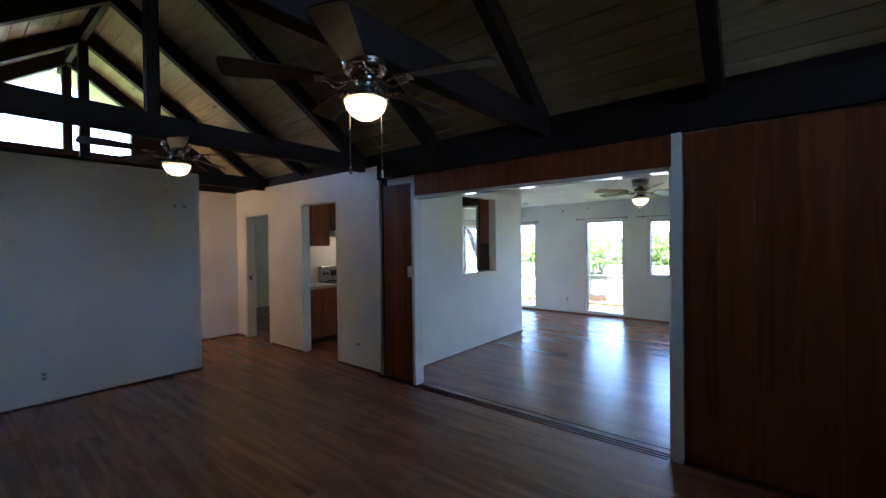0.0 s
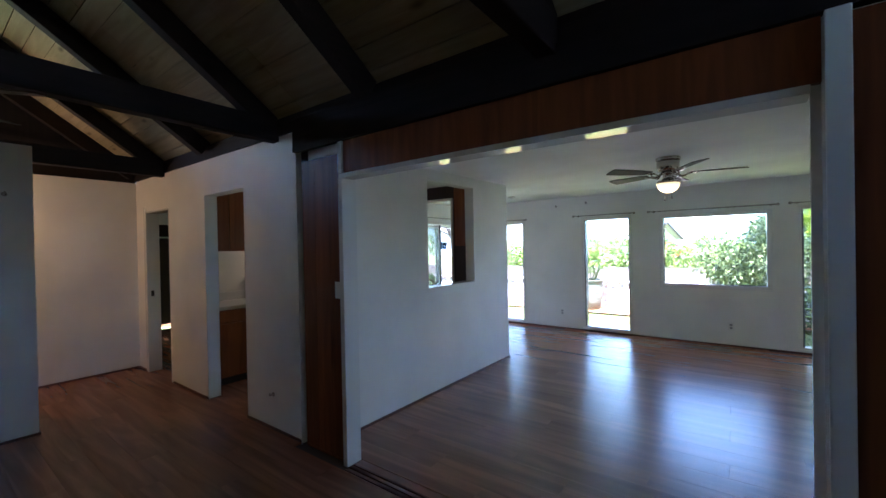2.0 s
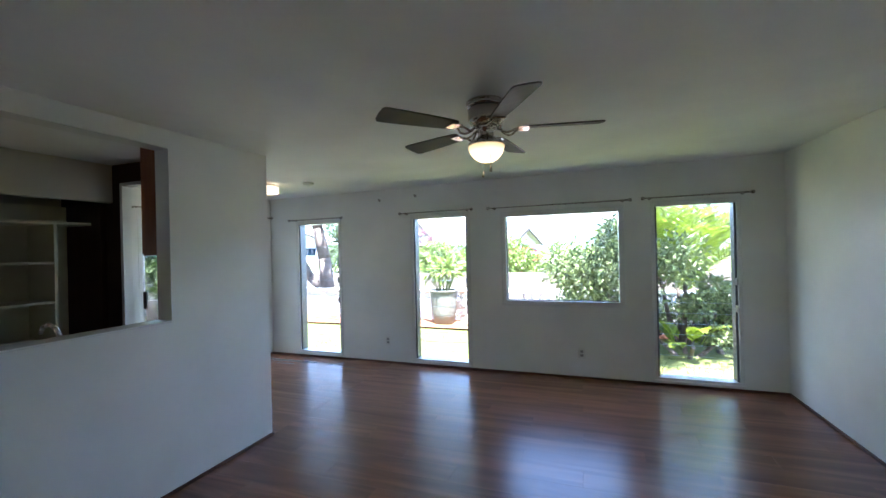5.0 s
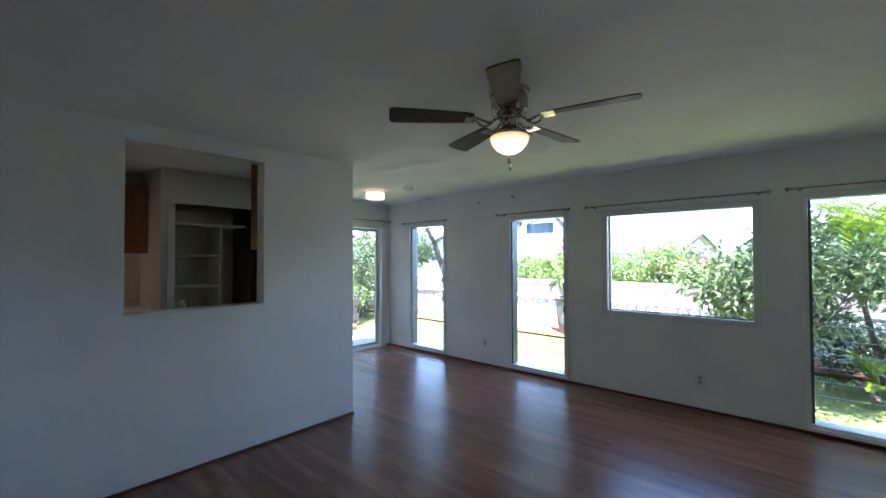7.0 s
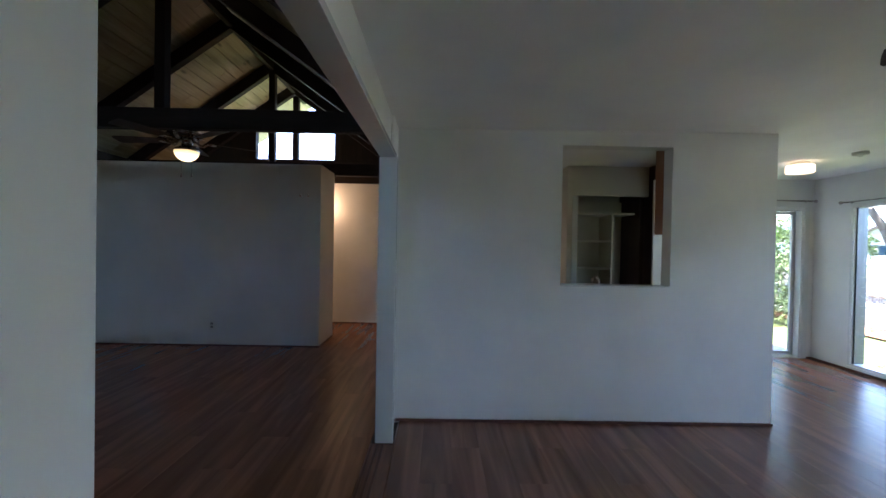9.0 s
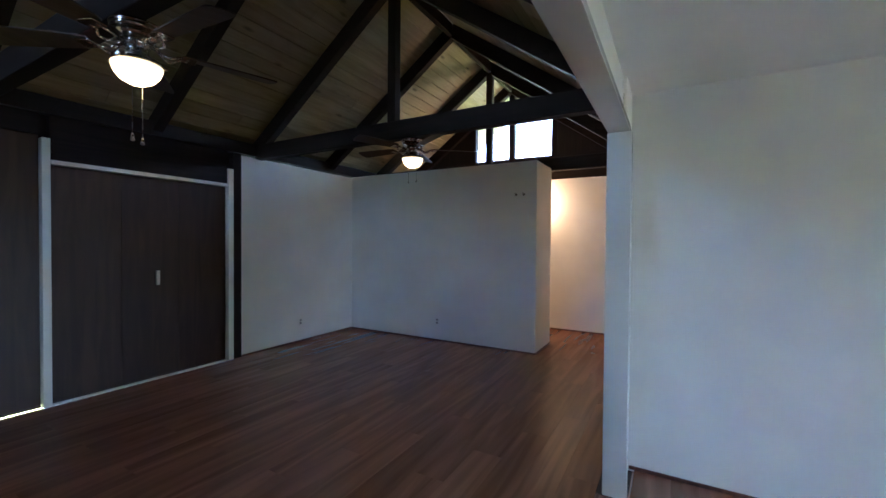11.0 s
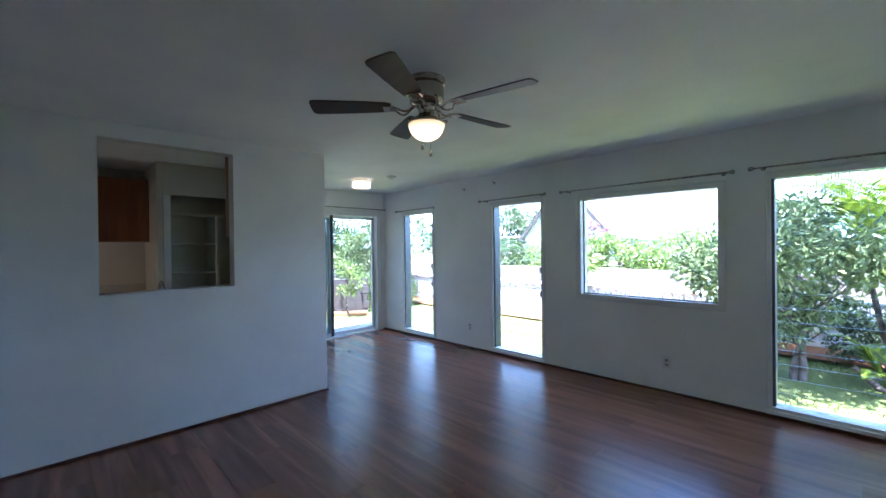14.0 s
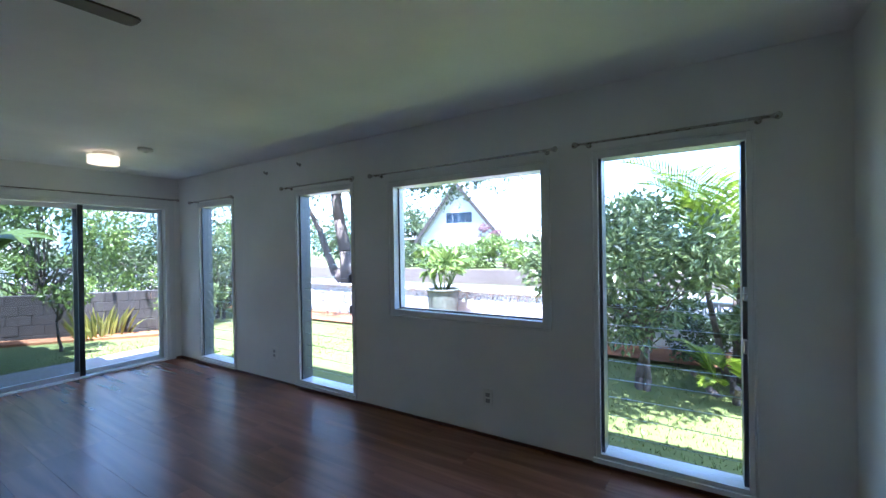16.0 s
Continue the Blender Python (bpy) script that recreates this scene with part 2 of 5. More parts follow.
LEAFY = leaf("striped_yellow_leaf", (0.05, 0.075, 0.018), (0.3, 0.28, 0.07))
LEAFR = leaf("purple_bract", (0.1, 0.05, 0.06), (0.2, 0.1, 0.115))
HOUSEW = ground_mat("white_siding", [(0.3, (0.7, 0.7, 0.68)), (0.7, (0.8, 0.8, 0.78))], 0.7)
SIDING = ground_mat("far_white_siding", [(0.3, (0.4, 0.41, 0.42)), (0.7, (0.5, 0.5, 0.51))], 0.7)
ROOFM = ground_mat("pale_roof_shingle", [(0.3, (0.24, 0.24, 0.25)), (0.7, (0.36, 0.36, 0.37))], 3.0)
DARKW = glass("house_window_glass", (0.3, 0.42, 0.52))
REDP = paint("red_car_paint", (0.5, 0.03, 0.03), 0.25)
RUBBER = paint("tyre_rubber", (0.02, 0.02, 0.02), 0.8)
TANSTONE = ground_mat("tan_stone", [(0.3, (0.085, 0.068, 0.058)), (0.7, (0.16, 0.13, 0.11))], 3.0)
# Blue haze of distance is mixed into the hill colour.
HILL = ground_mat("haze_tinted_hill", [(0.3, (0.13, 0.22, 0.26)), (0.7, (0.2, 0.3, 0.33))], 0.02)


# ---- builders ----
def box(bm, x0, x1, y0, y1, z0, z1, m=None):
    vs = [bm.verts.new((x, y, z)) for x in (x0, x1) for y in (y0, y1) for z in (z0, z1)]
    for f in ((0, 1, 3, 2), (4, 6, 7, 5), (0, 4, 5, 1), (2, 3, 7, 6), (0, 2, 6, 4), (1, 5, 7, 3)):
        bm.faces.new([vs[i] for i in f])
    if m is not None:
        bmesh.ops.transform(bm, matrix=m, verts=vs)
    return vs


def rounded(bm, x0, x1, y0, y1, z0, z1, r=0.004, seg=2, m=None):
    vs = box(bm, x0, x1, y0, y1, z0, z1)
    es = {e for v in vs for e in v.link_edges}
    res = bmesh.ops.bevel(bm, geom=list(es), offset=r, segments=seg, affect="EDGES", profile=0.5)
    if m is not None:
        bmesh.ops.transform(bm, matrix=m, verts=list({v for f in res["faces"] for v in f.verts} | {v for v in vs if v.is_valid}))


def tube(bm, p0, p1, r0, r1=None, seg=12, caps=True):
    r1 = r0 if r1 is None else r1
    p0, p1 = Vector(p0), Vector(p1)
    q = (p1 - p0).to_track_quat("Z", "Y")
    rings = []
    for p, r in ((p0, r0), (p1, r1)):
        rings.append([bm.verts.new(p + q @ Vector((r * math.cos(2 * math.pi * i / seg), r * math.sin(2 * math.pi * i / seg), 0))) for i in range(seg)])
    for i in range(seg):
        f = bm.faces.new((rings[0][i], rings[0][(i + 1) % seg], rings[1][(i + 1) % seg], rings[1][i]))
        f.smooth = True
    if caps:
        bm.faces.new(rings[0][::-1]), bm.faces.new(rings[1])


def lathe(bm, profile, cx=0, cy=0, seg=32):
    """A turned body from (radius, height) pairs, from one end to the other."""
    rings = []
    for r, z in profile:
        if r < 1e-5:
            rings.append([bm.verts.new((cx, cy, z))])
        else:
            rings.append([bm.verts.new((cx + r * math.cos(2 * math.pi * i / seg), cy + r * math.sin(2 * math.pi * i / seg), z)) for i in range(seg)])
    for a, b in zip(rings, rings[1:]):
        for i in range(seg):
            j = (i + 1) % seg
            vs = [a[i % len(a)], a[j % len(a)], b[j % len(b)], b[i % len(b)]]
            vs = [v for k, v in enumerate(vs) if v not in vs[:k]]
            if len(vs) > 2:
                bm.faces.new(vs).smooth = True
    bmesh.ops.recalc_face_normals(bm, faces=bm.faces)


def part(name, bm, material, parent=None, label=""):
    me = bpy.data.meshes.new(name)
    bm.to_mesh(me)
    bm.free()
    me.materials.append(material)
    ob = new(name, me)
    ob.parent = parent
    return tagged(ob, label)


def boxes(name, material, parent, *dims, r=0.0, label=""):
    bm = bmesh.new()
    for d in dims:
        rounded(bm, *d, r=r) if r else box(bm, *d)
    return part(name, bm, material, parent, label)


def thing(name, x, y, z, label, category, group=""):
    ob = new(name)
    ob.location = (x, y, z)
    ob.empty_display_size = 0.1
    return tagged(ob, label, category, group)


def structure(ob, label=""):
    return tagged(ob, label, "", "", "structure")


def wall(name, material, x0, x1, y0, y1, z0, z1, holes=(), along="x", label=""):
    """A wall with rectangular openings (a0, a1, z0, z1) along its run."""
    bm = bmesh.new()
    lo, hi = (x0, x1) if along == "x" else (y0, y1)

    def piece(a, b, c, d):
        if b - a > 1e-4 and d - c > 1e-4:
            box(bm, a, b, y0, y1, c, d) if along == "x" else box(bm, x0, x1, a, b, c, d)
    at = lo
    for a, b, c, d in sorted(holes):
        piece(at, a, z0, z1), piece(a, b, z0, c), piece(a, b, d, z1)
        at = b
    piece(at, hi, z0, z1)
    return structure(part(name, bm, material), label)


# ---- plan ----
CEIL = 2.33
YP, YW, XP, XE, XS = 3.0, 8.13, -3.3, 0.93, -5.28
YS, XA, XH, XG = -1.1, -5.43, -7.03, 3.1
TALL = [("window_1", -4.752, -4.117), ("window_2", -2.948, -2.277), ("window_4", -0.172, 0.507)]
Z0, Z1 = 0.085, 1.868
W3 = (-1.774, -0.546, 0.852, 1.842)

# floors
floor = structure(boxes("floor", SLAB, None, (XH, XG, YS, 2.93, -0.12, -0.012), (-3.3, XE, 2.93, YW, -0.12, -0.012), (XS, -3.3, 5.98, YW, -0.12, -0.012), (-7.6, -3.3, 2.93, 5.98, -0.12, -0.012)), "dark red-brown laminate plank floor")



def ceil_z(x, y):
    """The white ceiling rises gently towards the north-east corner."""
    return 2.256 + 0.009 * (x + 3.3) + 0.008 * (y - 4.5)


# window wall and the other walls of the living room
c = 0.045
holes = [(a - c, b + c, Z0 - c, Z1 + c) for _, a, b in TALL] + [(W3[0] - c, W3[1] + c, W3[2] - c, W3[3] + c)]
wall("wall_north", WHITE, XS - 0.14, XE + 0.14, YW, YW + 0.14, -0.12, CEIL + 0.03, holes, "x", "plain white painted window wall")
wall("wall_west", WHITE, XS - 0.14, XS, 5.98, YW, -0.12, CEIL, [(6.25, 8.0, -0.02, 1.92)], "y", "white wall around the sliding glass door")
wall("wall_east", WHITE, XE, XE + 0.14, 3.012, YW, -0.12, CEIL + 0.03, (), "y", "plain white painted wall")
PT = (4.315, 5.165, 1.06, 2.145)
wall("wall_pass_through", WHITE, XP - 0.12, XP, 3.04, 5.98, -0.012, CEIL, [PT], "y", "white wall with a kitchen pass-through")
wall("wall_stub", WHITE, XP, -2.986, 3.0375, 3.052, -0.012, CEIL, (), "x", "white stub wall beside the wide opening")
wall("wall_partition", WHITE, -0.605, XE, 3.012, 3.035, -0.012, CEIL + 0.03, (), "x", "white wall beside the wide opening")
wall("wall_header", WHITE, -2.992, -0.607, 3.008, 3.035, 1.985, CEIL, (), "x", "white wall over the wide opening")
bm = bmesh.new()
for x0, x1, y0, y1 in ((XP - 0.12, XE + 0.14, 3.012, YW + 0.14), (XS - 0.14, XP - 0.12, 5.98, YW + 0.14)):
    for v in box(bm, x0, x1, y0, y1, 0, CEIL + 0.12):
        v.co.z = max(v.co.z, ceil_z(v.co.x, v.co.y))
box(bm, -5.95, XP - 0.12, 3.12, 5.98, CEIL + 0.02, CEIL + 0.12)
structure(part("ceiling", bm, CEILW), "smooth white ceiling")
# The last box is an unseen roof, added to shade the west lawn.
structure(boxes("roof_eaves_and_shade_roof", HOUSEW, None, (XS - 0.7, XE + 0.8, YW + 0.14, YW + 0.62, CEIL + 0.02, CEIL + 0.14), (XS - 0.7, XS - 0.14, 5.9, YW + 0.14, CEIL + 0.02, CEIL + 0.14), (XE + 0.14, XE + 0.8, 3.2, YW + 0.14, CEIL + 0.02, CEIL + 0.14), (-10.6, -5.99, 5.43, 6.95, CEIL + 0.02, CEIL + 0.14)), "white boarded eaves, with an added unseen roof shading the lawn")

# opening between the two rooms
structure(boxes("trim_jamb_west", TRIM, None, (-2.985, -2.943, 2.962, 3.085, 0, 1.951), (-2.985, -2.943, 2.962, 3.006, 1.9845, 2.2), r=0.004), "white painted jamb post")
structure(boxes("trim_jamb_east", TRIM, None, (-0.578, -0.515, 2.925, 3.01, 0, 2.195), r=0.004), "white painted jamb post")
structure(boxes("trim_head", HEADTRIM, None, (-2.985, -0.607, 2.965, 3.075, 1.952, 1.983), r=0.003), "white gloss head trim over the opening")
structure(boxes("wall_header_panel", PANEL, None, (-2.942, -0.58, 2.978, 3.005, 1.987, 2.2)), "mahogany panel over the opening")
for k, y in enumerate((2.935, 2.972, 3.009)):
    structure(boxes("trim_floor_track", SKIRT, None, (-2.941, -0.607, y, y + 0.016, -0.01, 0.004), r=0.002), "wooden sliding door floor track")
structure(boxes("trim_threshold", THRESH, None, (-2.942, -0.58, 2.931, 3.011, -0.012, -0.003), (-2.942, -0.607, 3.0115, 3.094, -0.012, -0.003), (-3.288, -2.9425, 3.0865, 3.094, -0.012, -0.002), (-0.6065, XE, 3.0355, 3.094, -0.012, -0.002)), "red-brown wooden threshold under the tracks")

# long room with the open roof
wall("wall_kitchen", WHITE, XH, -3.52, YP, 3.12, -0.012, 2.375, [(-6.70, -5.985, -0.012, 1.975), (-5.09, -4.32, -0.012, 2.03)], "x", "white wall with two doorways")
wall("wall_return", WHITE, -6.1, XA, YS, 1.84, -0.012, 2.36, (), "x", "white partial-height wall")
wall("wall_south", WHITE, XA, -3.56, YS - 0.12, YS, -0.012, 2.35, (), "x", "white south wall")
wall("wall_hall", WHITE, XH - 0.14, XH, YS - 0.12, 3.12, -0.012, 2.36, (), "y", "white wall at the end of the hall")
wall("wall_hall_south", WHITE, XH, -6.1, YS - 0.12, YS, -0.012, 2.36, (), "x", "white wall closing the hall")
wall("wall_gable_east", WHITE, XG, XG + 0.14, YS - 0.12, 3.12, -0.012, 2.36, (), "y", "plain white end wall")
# Dark strip in place of the shadowed gap beside the parked panel.
structure(boxes("trim_post_dark", BEAMZ, None, (-3.515, -3.447, 3.045, 3.066, 0, 2.37)), "dark stained upright")

ROOF_Y, ROOF_Z, PITCH = 0.92, 4.0, 0.711
RAFTERS = [3.05, 2.01, 0.84, -0.33, -1.50, -2.67, -3.79, -4.96, -6.13, -7.0]
angle = math.atan(PITCH)


def roof_z(y):
    return ROOF_Z - PITCH * abs(y - ROOF_Y)


# boards of both slopes, in one mesh
bm = bmesh.new()
for side in (1, -1):
    m = Matrix.Translation((0, ROOF_Y, ROOF_Z)) @ Matrix.Rotation(-side * angle, 4, "X") @ Matrix.Diagonal((1, side, 1, 1))
    n, w = 18, 0.1455
    for i in range(n):
        cut = -8.1
        while cut < 3.9:
            nxt = min(3.9, cut + random.choice((2.34, 3.5, 4.68)))
            box(bm, cut + 0.002, nxt - 0.002, i * w + 0.004, (i + 1) * w - 0.004, 0.0 + random.uniform(0, 0.003), 0.02, m)
            cut = nxt
    box(bm, -8.1, 3.9, 0, n * w, 0.022, 0.1, m)
bmesh.ops.recalc_face_normals(bm, faces=bm.faces)
structure(part("ceiling_boards", bm, BOARD), "pale whitewashed tongue-and-groove roof boards")


def rafter(x, side):
    bm = bmesh.new()
    m = Matrix.Translation((x, ROOF_Y, ROOF_Z)) @ Matrix.Rotation(-side * angle, 4, "X") @ Matrix.Diagonal((1, side, 1, 1))
    rounded(bm, -0.045, 0.045, 0.03, 2.08 / math.cos(angle), -0.15, -0.001, 0.005, 2)
    bmesh.ops.transform(bm, matrix=m, verts=bm.verts)
    bmesh.ops.recalc_face_normals(bm, faces=bm.faces)
    return structure(part("rafter", bm, BEAMY), "dark stained roof rafter")


for x in RAFTERS:
    rafter(x, 1), rafter(x, -1)
structure(boxes("ridge_beam", BEAM, None, (-7.5, 3.6, ROOF_Y - 0.03, ROOF_Y + 0.03, ROOF_Z - 0.17, ROOF_Z - 0.025), r=0.005), "dark stained ridge beam")
for x in (-1.50, -3.79, -6.13):
    structure(boxes("tie_beam", BEAMY, None, (x - 0.048, x + 0.048, YS, 3.06, 2.335, 2.51), r=0.006), "dark stained tie beam")
    structure(boxes("king_post", BEAMZ, None, (x - 0.043, x + 0.043, ROOF_Y - 0.045, ROOF_Y + 0.045, 2.511, ROOF_Z - 0.16), r=0.005), "dark stained king post")
structure(boxes("plate_north", BEAM, None, (XH, XG, 2.985, 3.12, 2.377, 2.46), (-3.5, XG, 2.96, 3.005, 2.205, 2.376), (XH, XG, 2.985, 3.054, 2.461, 2.505)), "dark stained wall plate beam")
structure(boxes("plate_south", BEAM, None, (XH, XG, YS - 0.12, YS + 0.04, 2.364, 2.5)), "dark stained wall plate beam")

# glazed gables
for name, x, lowz in (("gable_west", XH - 0.07, 2.76), ("gable_east", XG + 0.07, 2.68)):
    g = structure(boxes(name, BEAMY, None, (x - 0.06, x + 0.06, YS, 3.0, 2.365, lowz - 0.01)), "dark gable beam under clerestory glazing")
    for y in (0.22, 0.92, 1.63):
        boxes("mullion", BEAMZ, g, (x - 0.05, x + 0.05, y - 0.045, y + 0.045, lowz - 0.012, roof_z(y) - 0.06))
    for y0, y1 in ((YS, 0.175), (1.675, 3.0)):
        bm = bmesh.new()
        a, b = roof_z(y0) - 0.01, roof_z(y1) - 0.01
        vs = [bm.verts.new((xx, yy, zz)) for xx in (x - 0.04, x + 0.04) for yy, zz in ((y0, lowz - 0.4), (y1, lowz - 0.4), (y1, b), (y0, a))]
        for f in ((0, 1, 2, 3), (7, 6, 5, 4), (0, 4, 5, 1), (1, 5, 6, 2), (2, 6, 7, 3), (3, 7, 4, 0)):
            bm.faces.new([vs[i] for i in f])
        part("infill_panel", bm, BEAMZ, g)
    for y0, y1 in ((0.265, 0.875), (0.965, 1.585)):
        bm = bmesh.new()
        vs = [bm.verts.new((xx, yy, zz)) for xx in (x - 0.003, x + 0.003) for yy, zz in ((y0, lowz), (y1, lowz), (y1, roof_z(y1) - 0.08), (y0, roof_z(y0) - 0.08))]
        for f in ((0, 1, 2, 3), (7, 6, 5, 4), (0, 4, 5, 1), (1, 5, 6, 2), (2, 6, 7, 3), (3, 7, 4, 0)):
            bm.faces.new([vs[i] for i in f])
        part("pane", bm, GLASS, g).visible_shadow = False


# sliding wood panels beside the opening, and their south counterparts
def panel_door(name, x0, x1, y, side, material, n, z1=2.19, label=""):
    d = thing(name, (x0 + x1) / 2, y, 0, label, "sliding door")
    w = (x1 - x0) / n
    for i in range(n):
        a = -(x1 - x0) / 2 + i * w
        boxes("panel", material, d, (a + 0.0006, a + w - 0.0006, 0.001 * (i % 2), 0.03, 0.02, z1), r=0.0015)
    boxes("bottom_rail", material, d, (-(x1 - x0) / 2, (x1 - x0) / 2, -0.001, 0.036, 0.004, 0.019))
    return d


panel_door("sliding_panel_door", -0.513, 0.63, 2.974, 1, PANEL, 6, 2.19, "mahogany sliding panel door beside the white jamb")
panel_door("sliding_panel_door", 0.632, 1.745, 2.966, 1, PANEL, 6, 2.19, "mahogany sliding panel door overlapping the next leaf")
panel_door("sliding_panel_door", 1.747, 3.09, 2.974, 1, PANEL, 7, 2.19, "mahogany sliding panel door at the room's end")
panel_door("sliding_panel_door", -3.445, -2.987, 2.998, 1, PANEL, 3, 2.13, "mahogany sliding panel parked beside the opening")
structure(boxes("trim_floor_track_east", ALU, None, (-0.51, 3.09, 2.938, 2.956, -0.005, 0.006)), "metal floor track")
sd = panel_door("sliding_panel_door", -3.385, -1.9, YS - 0.06, 1, PANELD, 3, 1.96, "dark brown sliding door in a white frame")
boxes("handle", STEEL, sd, (-0.06, -0.03, 0.036, 0.06, 0.92, 1.06), r=0.004, label="brushed steel pull")
panel_door("sliding_panel_door", -1.84, 3.09, YS - 0.06, 1, PANELD, 10, 2.19, "dark brown sliding panels along the south side")
structure(boxes("trim_south_frame", TRIM, None, (-3.455, -3.395, YS - 0.06, YS + 0.02, 0, 2.17), (-3.393, -1.9, YS - 0.06, YS + 0.02, 1.965, 2.0), (-1.898, -1.845, YS - 0.06, YS + 0.02, 0, 2.17), (-3.393, -1.9, YS - 0.06, YS + 0.02, -0.005, 0.012), r=0.003), "white frame of the dark sliding door")
structure(boxes("wall_south_header", BEAM, None, (-3.393, -1.9, YS - 0.12, YS - 0.005, 2.003, 2.362), (-1.84, XG, YS - 0.12, YS - 0.005, 2.195, 2.362), (-1.898, -1.845, YS - 0.12, YS - 0.065, 0, 2.362), (-3.456, -3.394, YS - 0.12, YS - 0.065, 0, 2.362)), "dark header")
structure(boxes("trim_post_south", BEAMZ, None, (-3.555, -3.458, YS - 0.12, YS + 0.01, 0, 2.362)), "dark stained upright")
structure(boxes("wall_south_back", BEAM, None, (-3.45, XG, YS - 0.2, YS - 0.122, 0, 2.36)), "dark wall behind the sliding panels")

# baseboards
bb = []
h, d = 0.022, 0.011
bb += [(XS, XP, YW - d, YW), (XP, XE, YW - d, YW), (XP, XP + d, 3.065, 5.98 + d), (-4.1, XP + d, 5.98, 5.98 + d), (XE - d, XE, 3.05, YW - d), (-0.6, XE - d, 3.035, 3.035 + d), (XP + d, -2.986, 3.052, 3.052 + d), (XS, XS + d, 8.0, YW - d), (XS, XS + d, 5.99, 6.25)]
bb += [(XH, -6.75, YP - d, YP), (-5.94, -5.09, YP - d, YP), (-4.32, -3.52, YP - d, YP), (XA, XA + d, YS, 1.84 + d), (-6.1, XA, 1.84, 1.84 + d), (XA + d, -3.56, YS, YS + d), (XH, XH + d, YS, YP - d)]
for x0, x1, y0, y1 in bb:
    structure(boxes("baseboard", SKIRT, None, (x0, x1, y0, y1, 0.001, h), r=0.003), "thin red-brown wooden baseboard")


# windows
def louvre_window(name, x0, x1):
    w = structure(boxes(name, TRIM, None, (x0 - c, x0 - 0.022, YW - 0.012, YW + 0.13, Z0 - c, Z1 + c), (x1 + 0.022, x1 + c, YW - 0.012, YW + 0.13, Z0 - c, Z1 + c), (x0 - 0.021, x1 + 0.021, YW - 0.012, YW + 0.13, Z1 + 0.004, Z1 + c), (x0 - 0.021, x1 + 0.021, YW - 0.012, YW + 0.13, Z0 - c, Z0 - 0.004)), "tall louvred glass window in a white frame")
    cas = 0.014
    boxes("casing", TRIM, w, (x0 - c - cas, x0 - c - 0.001, YW - 0.014, YW - 0.001, Z0 - c - 0.02, Z1 + c + cas), (x1 + c + 0.001, x1 + c + cas, YW - 0.014, YW - 0.001, Z0 - c - 0.02, Z1 + c + cas), (x0 - c, x1 + c, YW - 0.014, YW - 0.001, Z1 + c + 0.001, Z1 + c + cas), r=0.003)
    boxes("window_sill", TRIM, w, (x0 - c - 0.02, x1 + c + 0.02, YW - 0.03, YW - 0.013, Z0 - c - 0.012, Z0 - c + 0.018), r=0.004)
    for a in (x0 - 0.02, x1 + 0.002):
        boxes("clip_channel", CHANNEL, w, (a, a + 0.018, YW + 0.012, YW + 0.128, Z0 - 0.002, Z1 + 0.002), label="aluminium louvre channel")
    n = 16
    pitch = (Z1 - Z0) / n
    for k in range(n):
        lean = 4 + (9 if 1 < k < 8 else 0) + random.uniform(-1.5, 1.5)
        bm = bmesh.new()
        m = Matrix.Translation(((x0 + x1) / 2, YW + 0.052, Z0 + (k + 0.5) * pitch)) @ Matrix.Rotation(radians(lean), 4, "X")
        box(bm, -(x1 - x0) / 2 + 0.001, (x1 - x0) / 2 - 0.001, -0.0025, 0.0025, -pitch / 2 - 0.008, pitch / 2 + 0.006, m)
        lv = part("louvre", bm, GLASS, w, "clear glass louvre blade")
        lv.visible_shadow = False
        if k < 10:
            bm = bmesh.new()
            box(bm, -(x1 - x0) / 2 + 0.002, (x1 - x0) / 2 - 0.002, -0.0024, 0.0024, -pitch / 2 - 0.0105, -pitch / 2 - 0.0082, m)
            part("ground_edge", bm, EDGE, lv, "frosted ground glass edge").visible_shadow = False
    hx = x1 + 0.004
    for z in (0.78, 1.05):
        boxes("lever", STEEL, w, (hx, hx + 0.016, YW - 0.03, YW + 0.03, z, z + 0.07), r=0.003, label="small metal louvre lever")
    return w


for nm, a, b in TALL:
    louvre_window(nm, a, b)
x0, x1, z0, z1 = W3
w3 = structure(boxes("window_3", TRIM, None, (x0 - c, x0, YW - 0.012, YW + 0.13, z0 - c, z1 + c), (x1, x1 + c, YW - 0.012, YW + 0.13, z0 - c, z1 + c), (x0, x1, YW - 0.012, YW + 0.13, z1, z1 + c), (x0, x1, YW - 0.012, YW + 0.13, z0 - c, z0), r=0.002), "fixed picture window in a white frame")
boxes("casing", TRIM, w3, (x0 - c - 0.014, x0 - c - 0.001, YW - 0.014, YW - 0.001, z0 - c - 0.014, z1 + c + 0.014), (x1 + c + 0.001, x1 + c + 0.014, YW - 0.014, YW - 0.001, z0 - c - 0.014, z1 + c + 0.014), (x0 - c, x1 + c, YW - 0.014, YW - 0.001, z1 + c + 0.001, z1 + c + 0.014), (x0 - c, x1 + c, YW - 0.014, YW - 0.001, z0 - c - 0.014, z0 - c - 0.001), r=0.003)
boxes("pane", GLASS, w3, (x0 + 0.001, x1 - 0.001, YW + 0.06, YW + 0.066, z0 + 0.001, z1 - 0.001)).visible_shadow = False
boxes("bead", BLACK, w3, (x0 + 0.0005, x1 - 0.0005, YW + 0.05, YW + 0.058, z0 + 0.0005, z0 + 0.01), (x0 + 0.0005, x0 + 0.01, YW + 0.05, YW + 0.058, z0 + 0.011, z1 - 0.001), label="dark glazing bead")

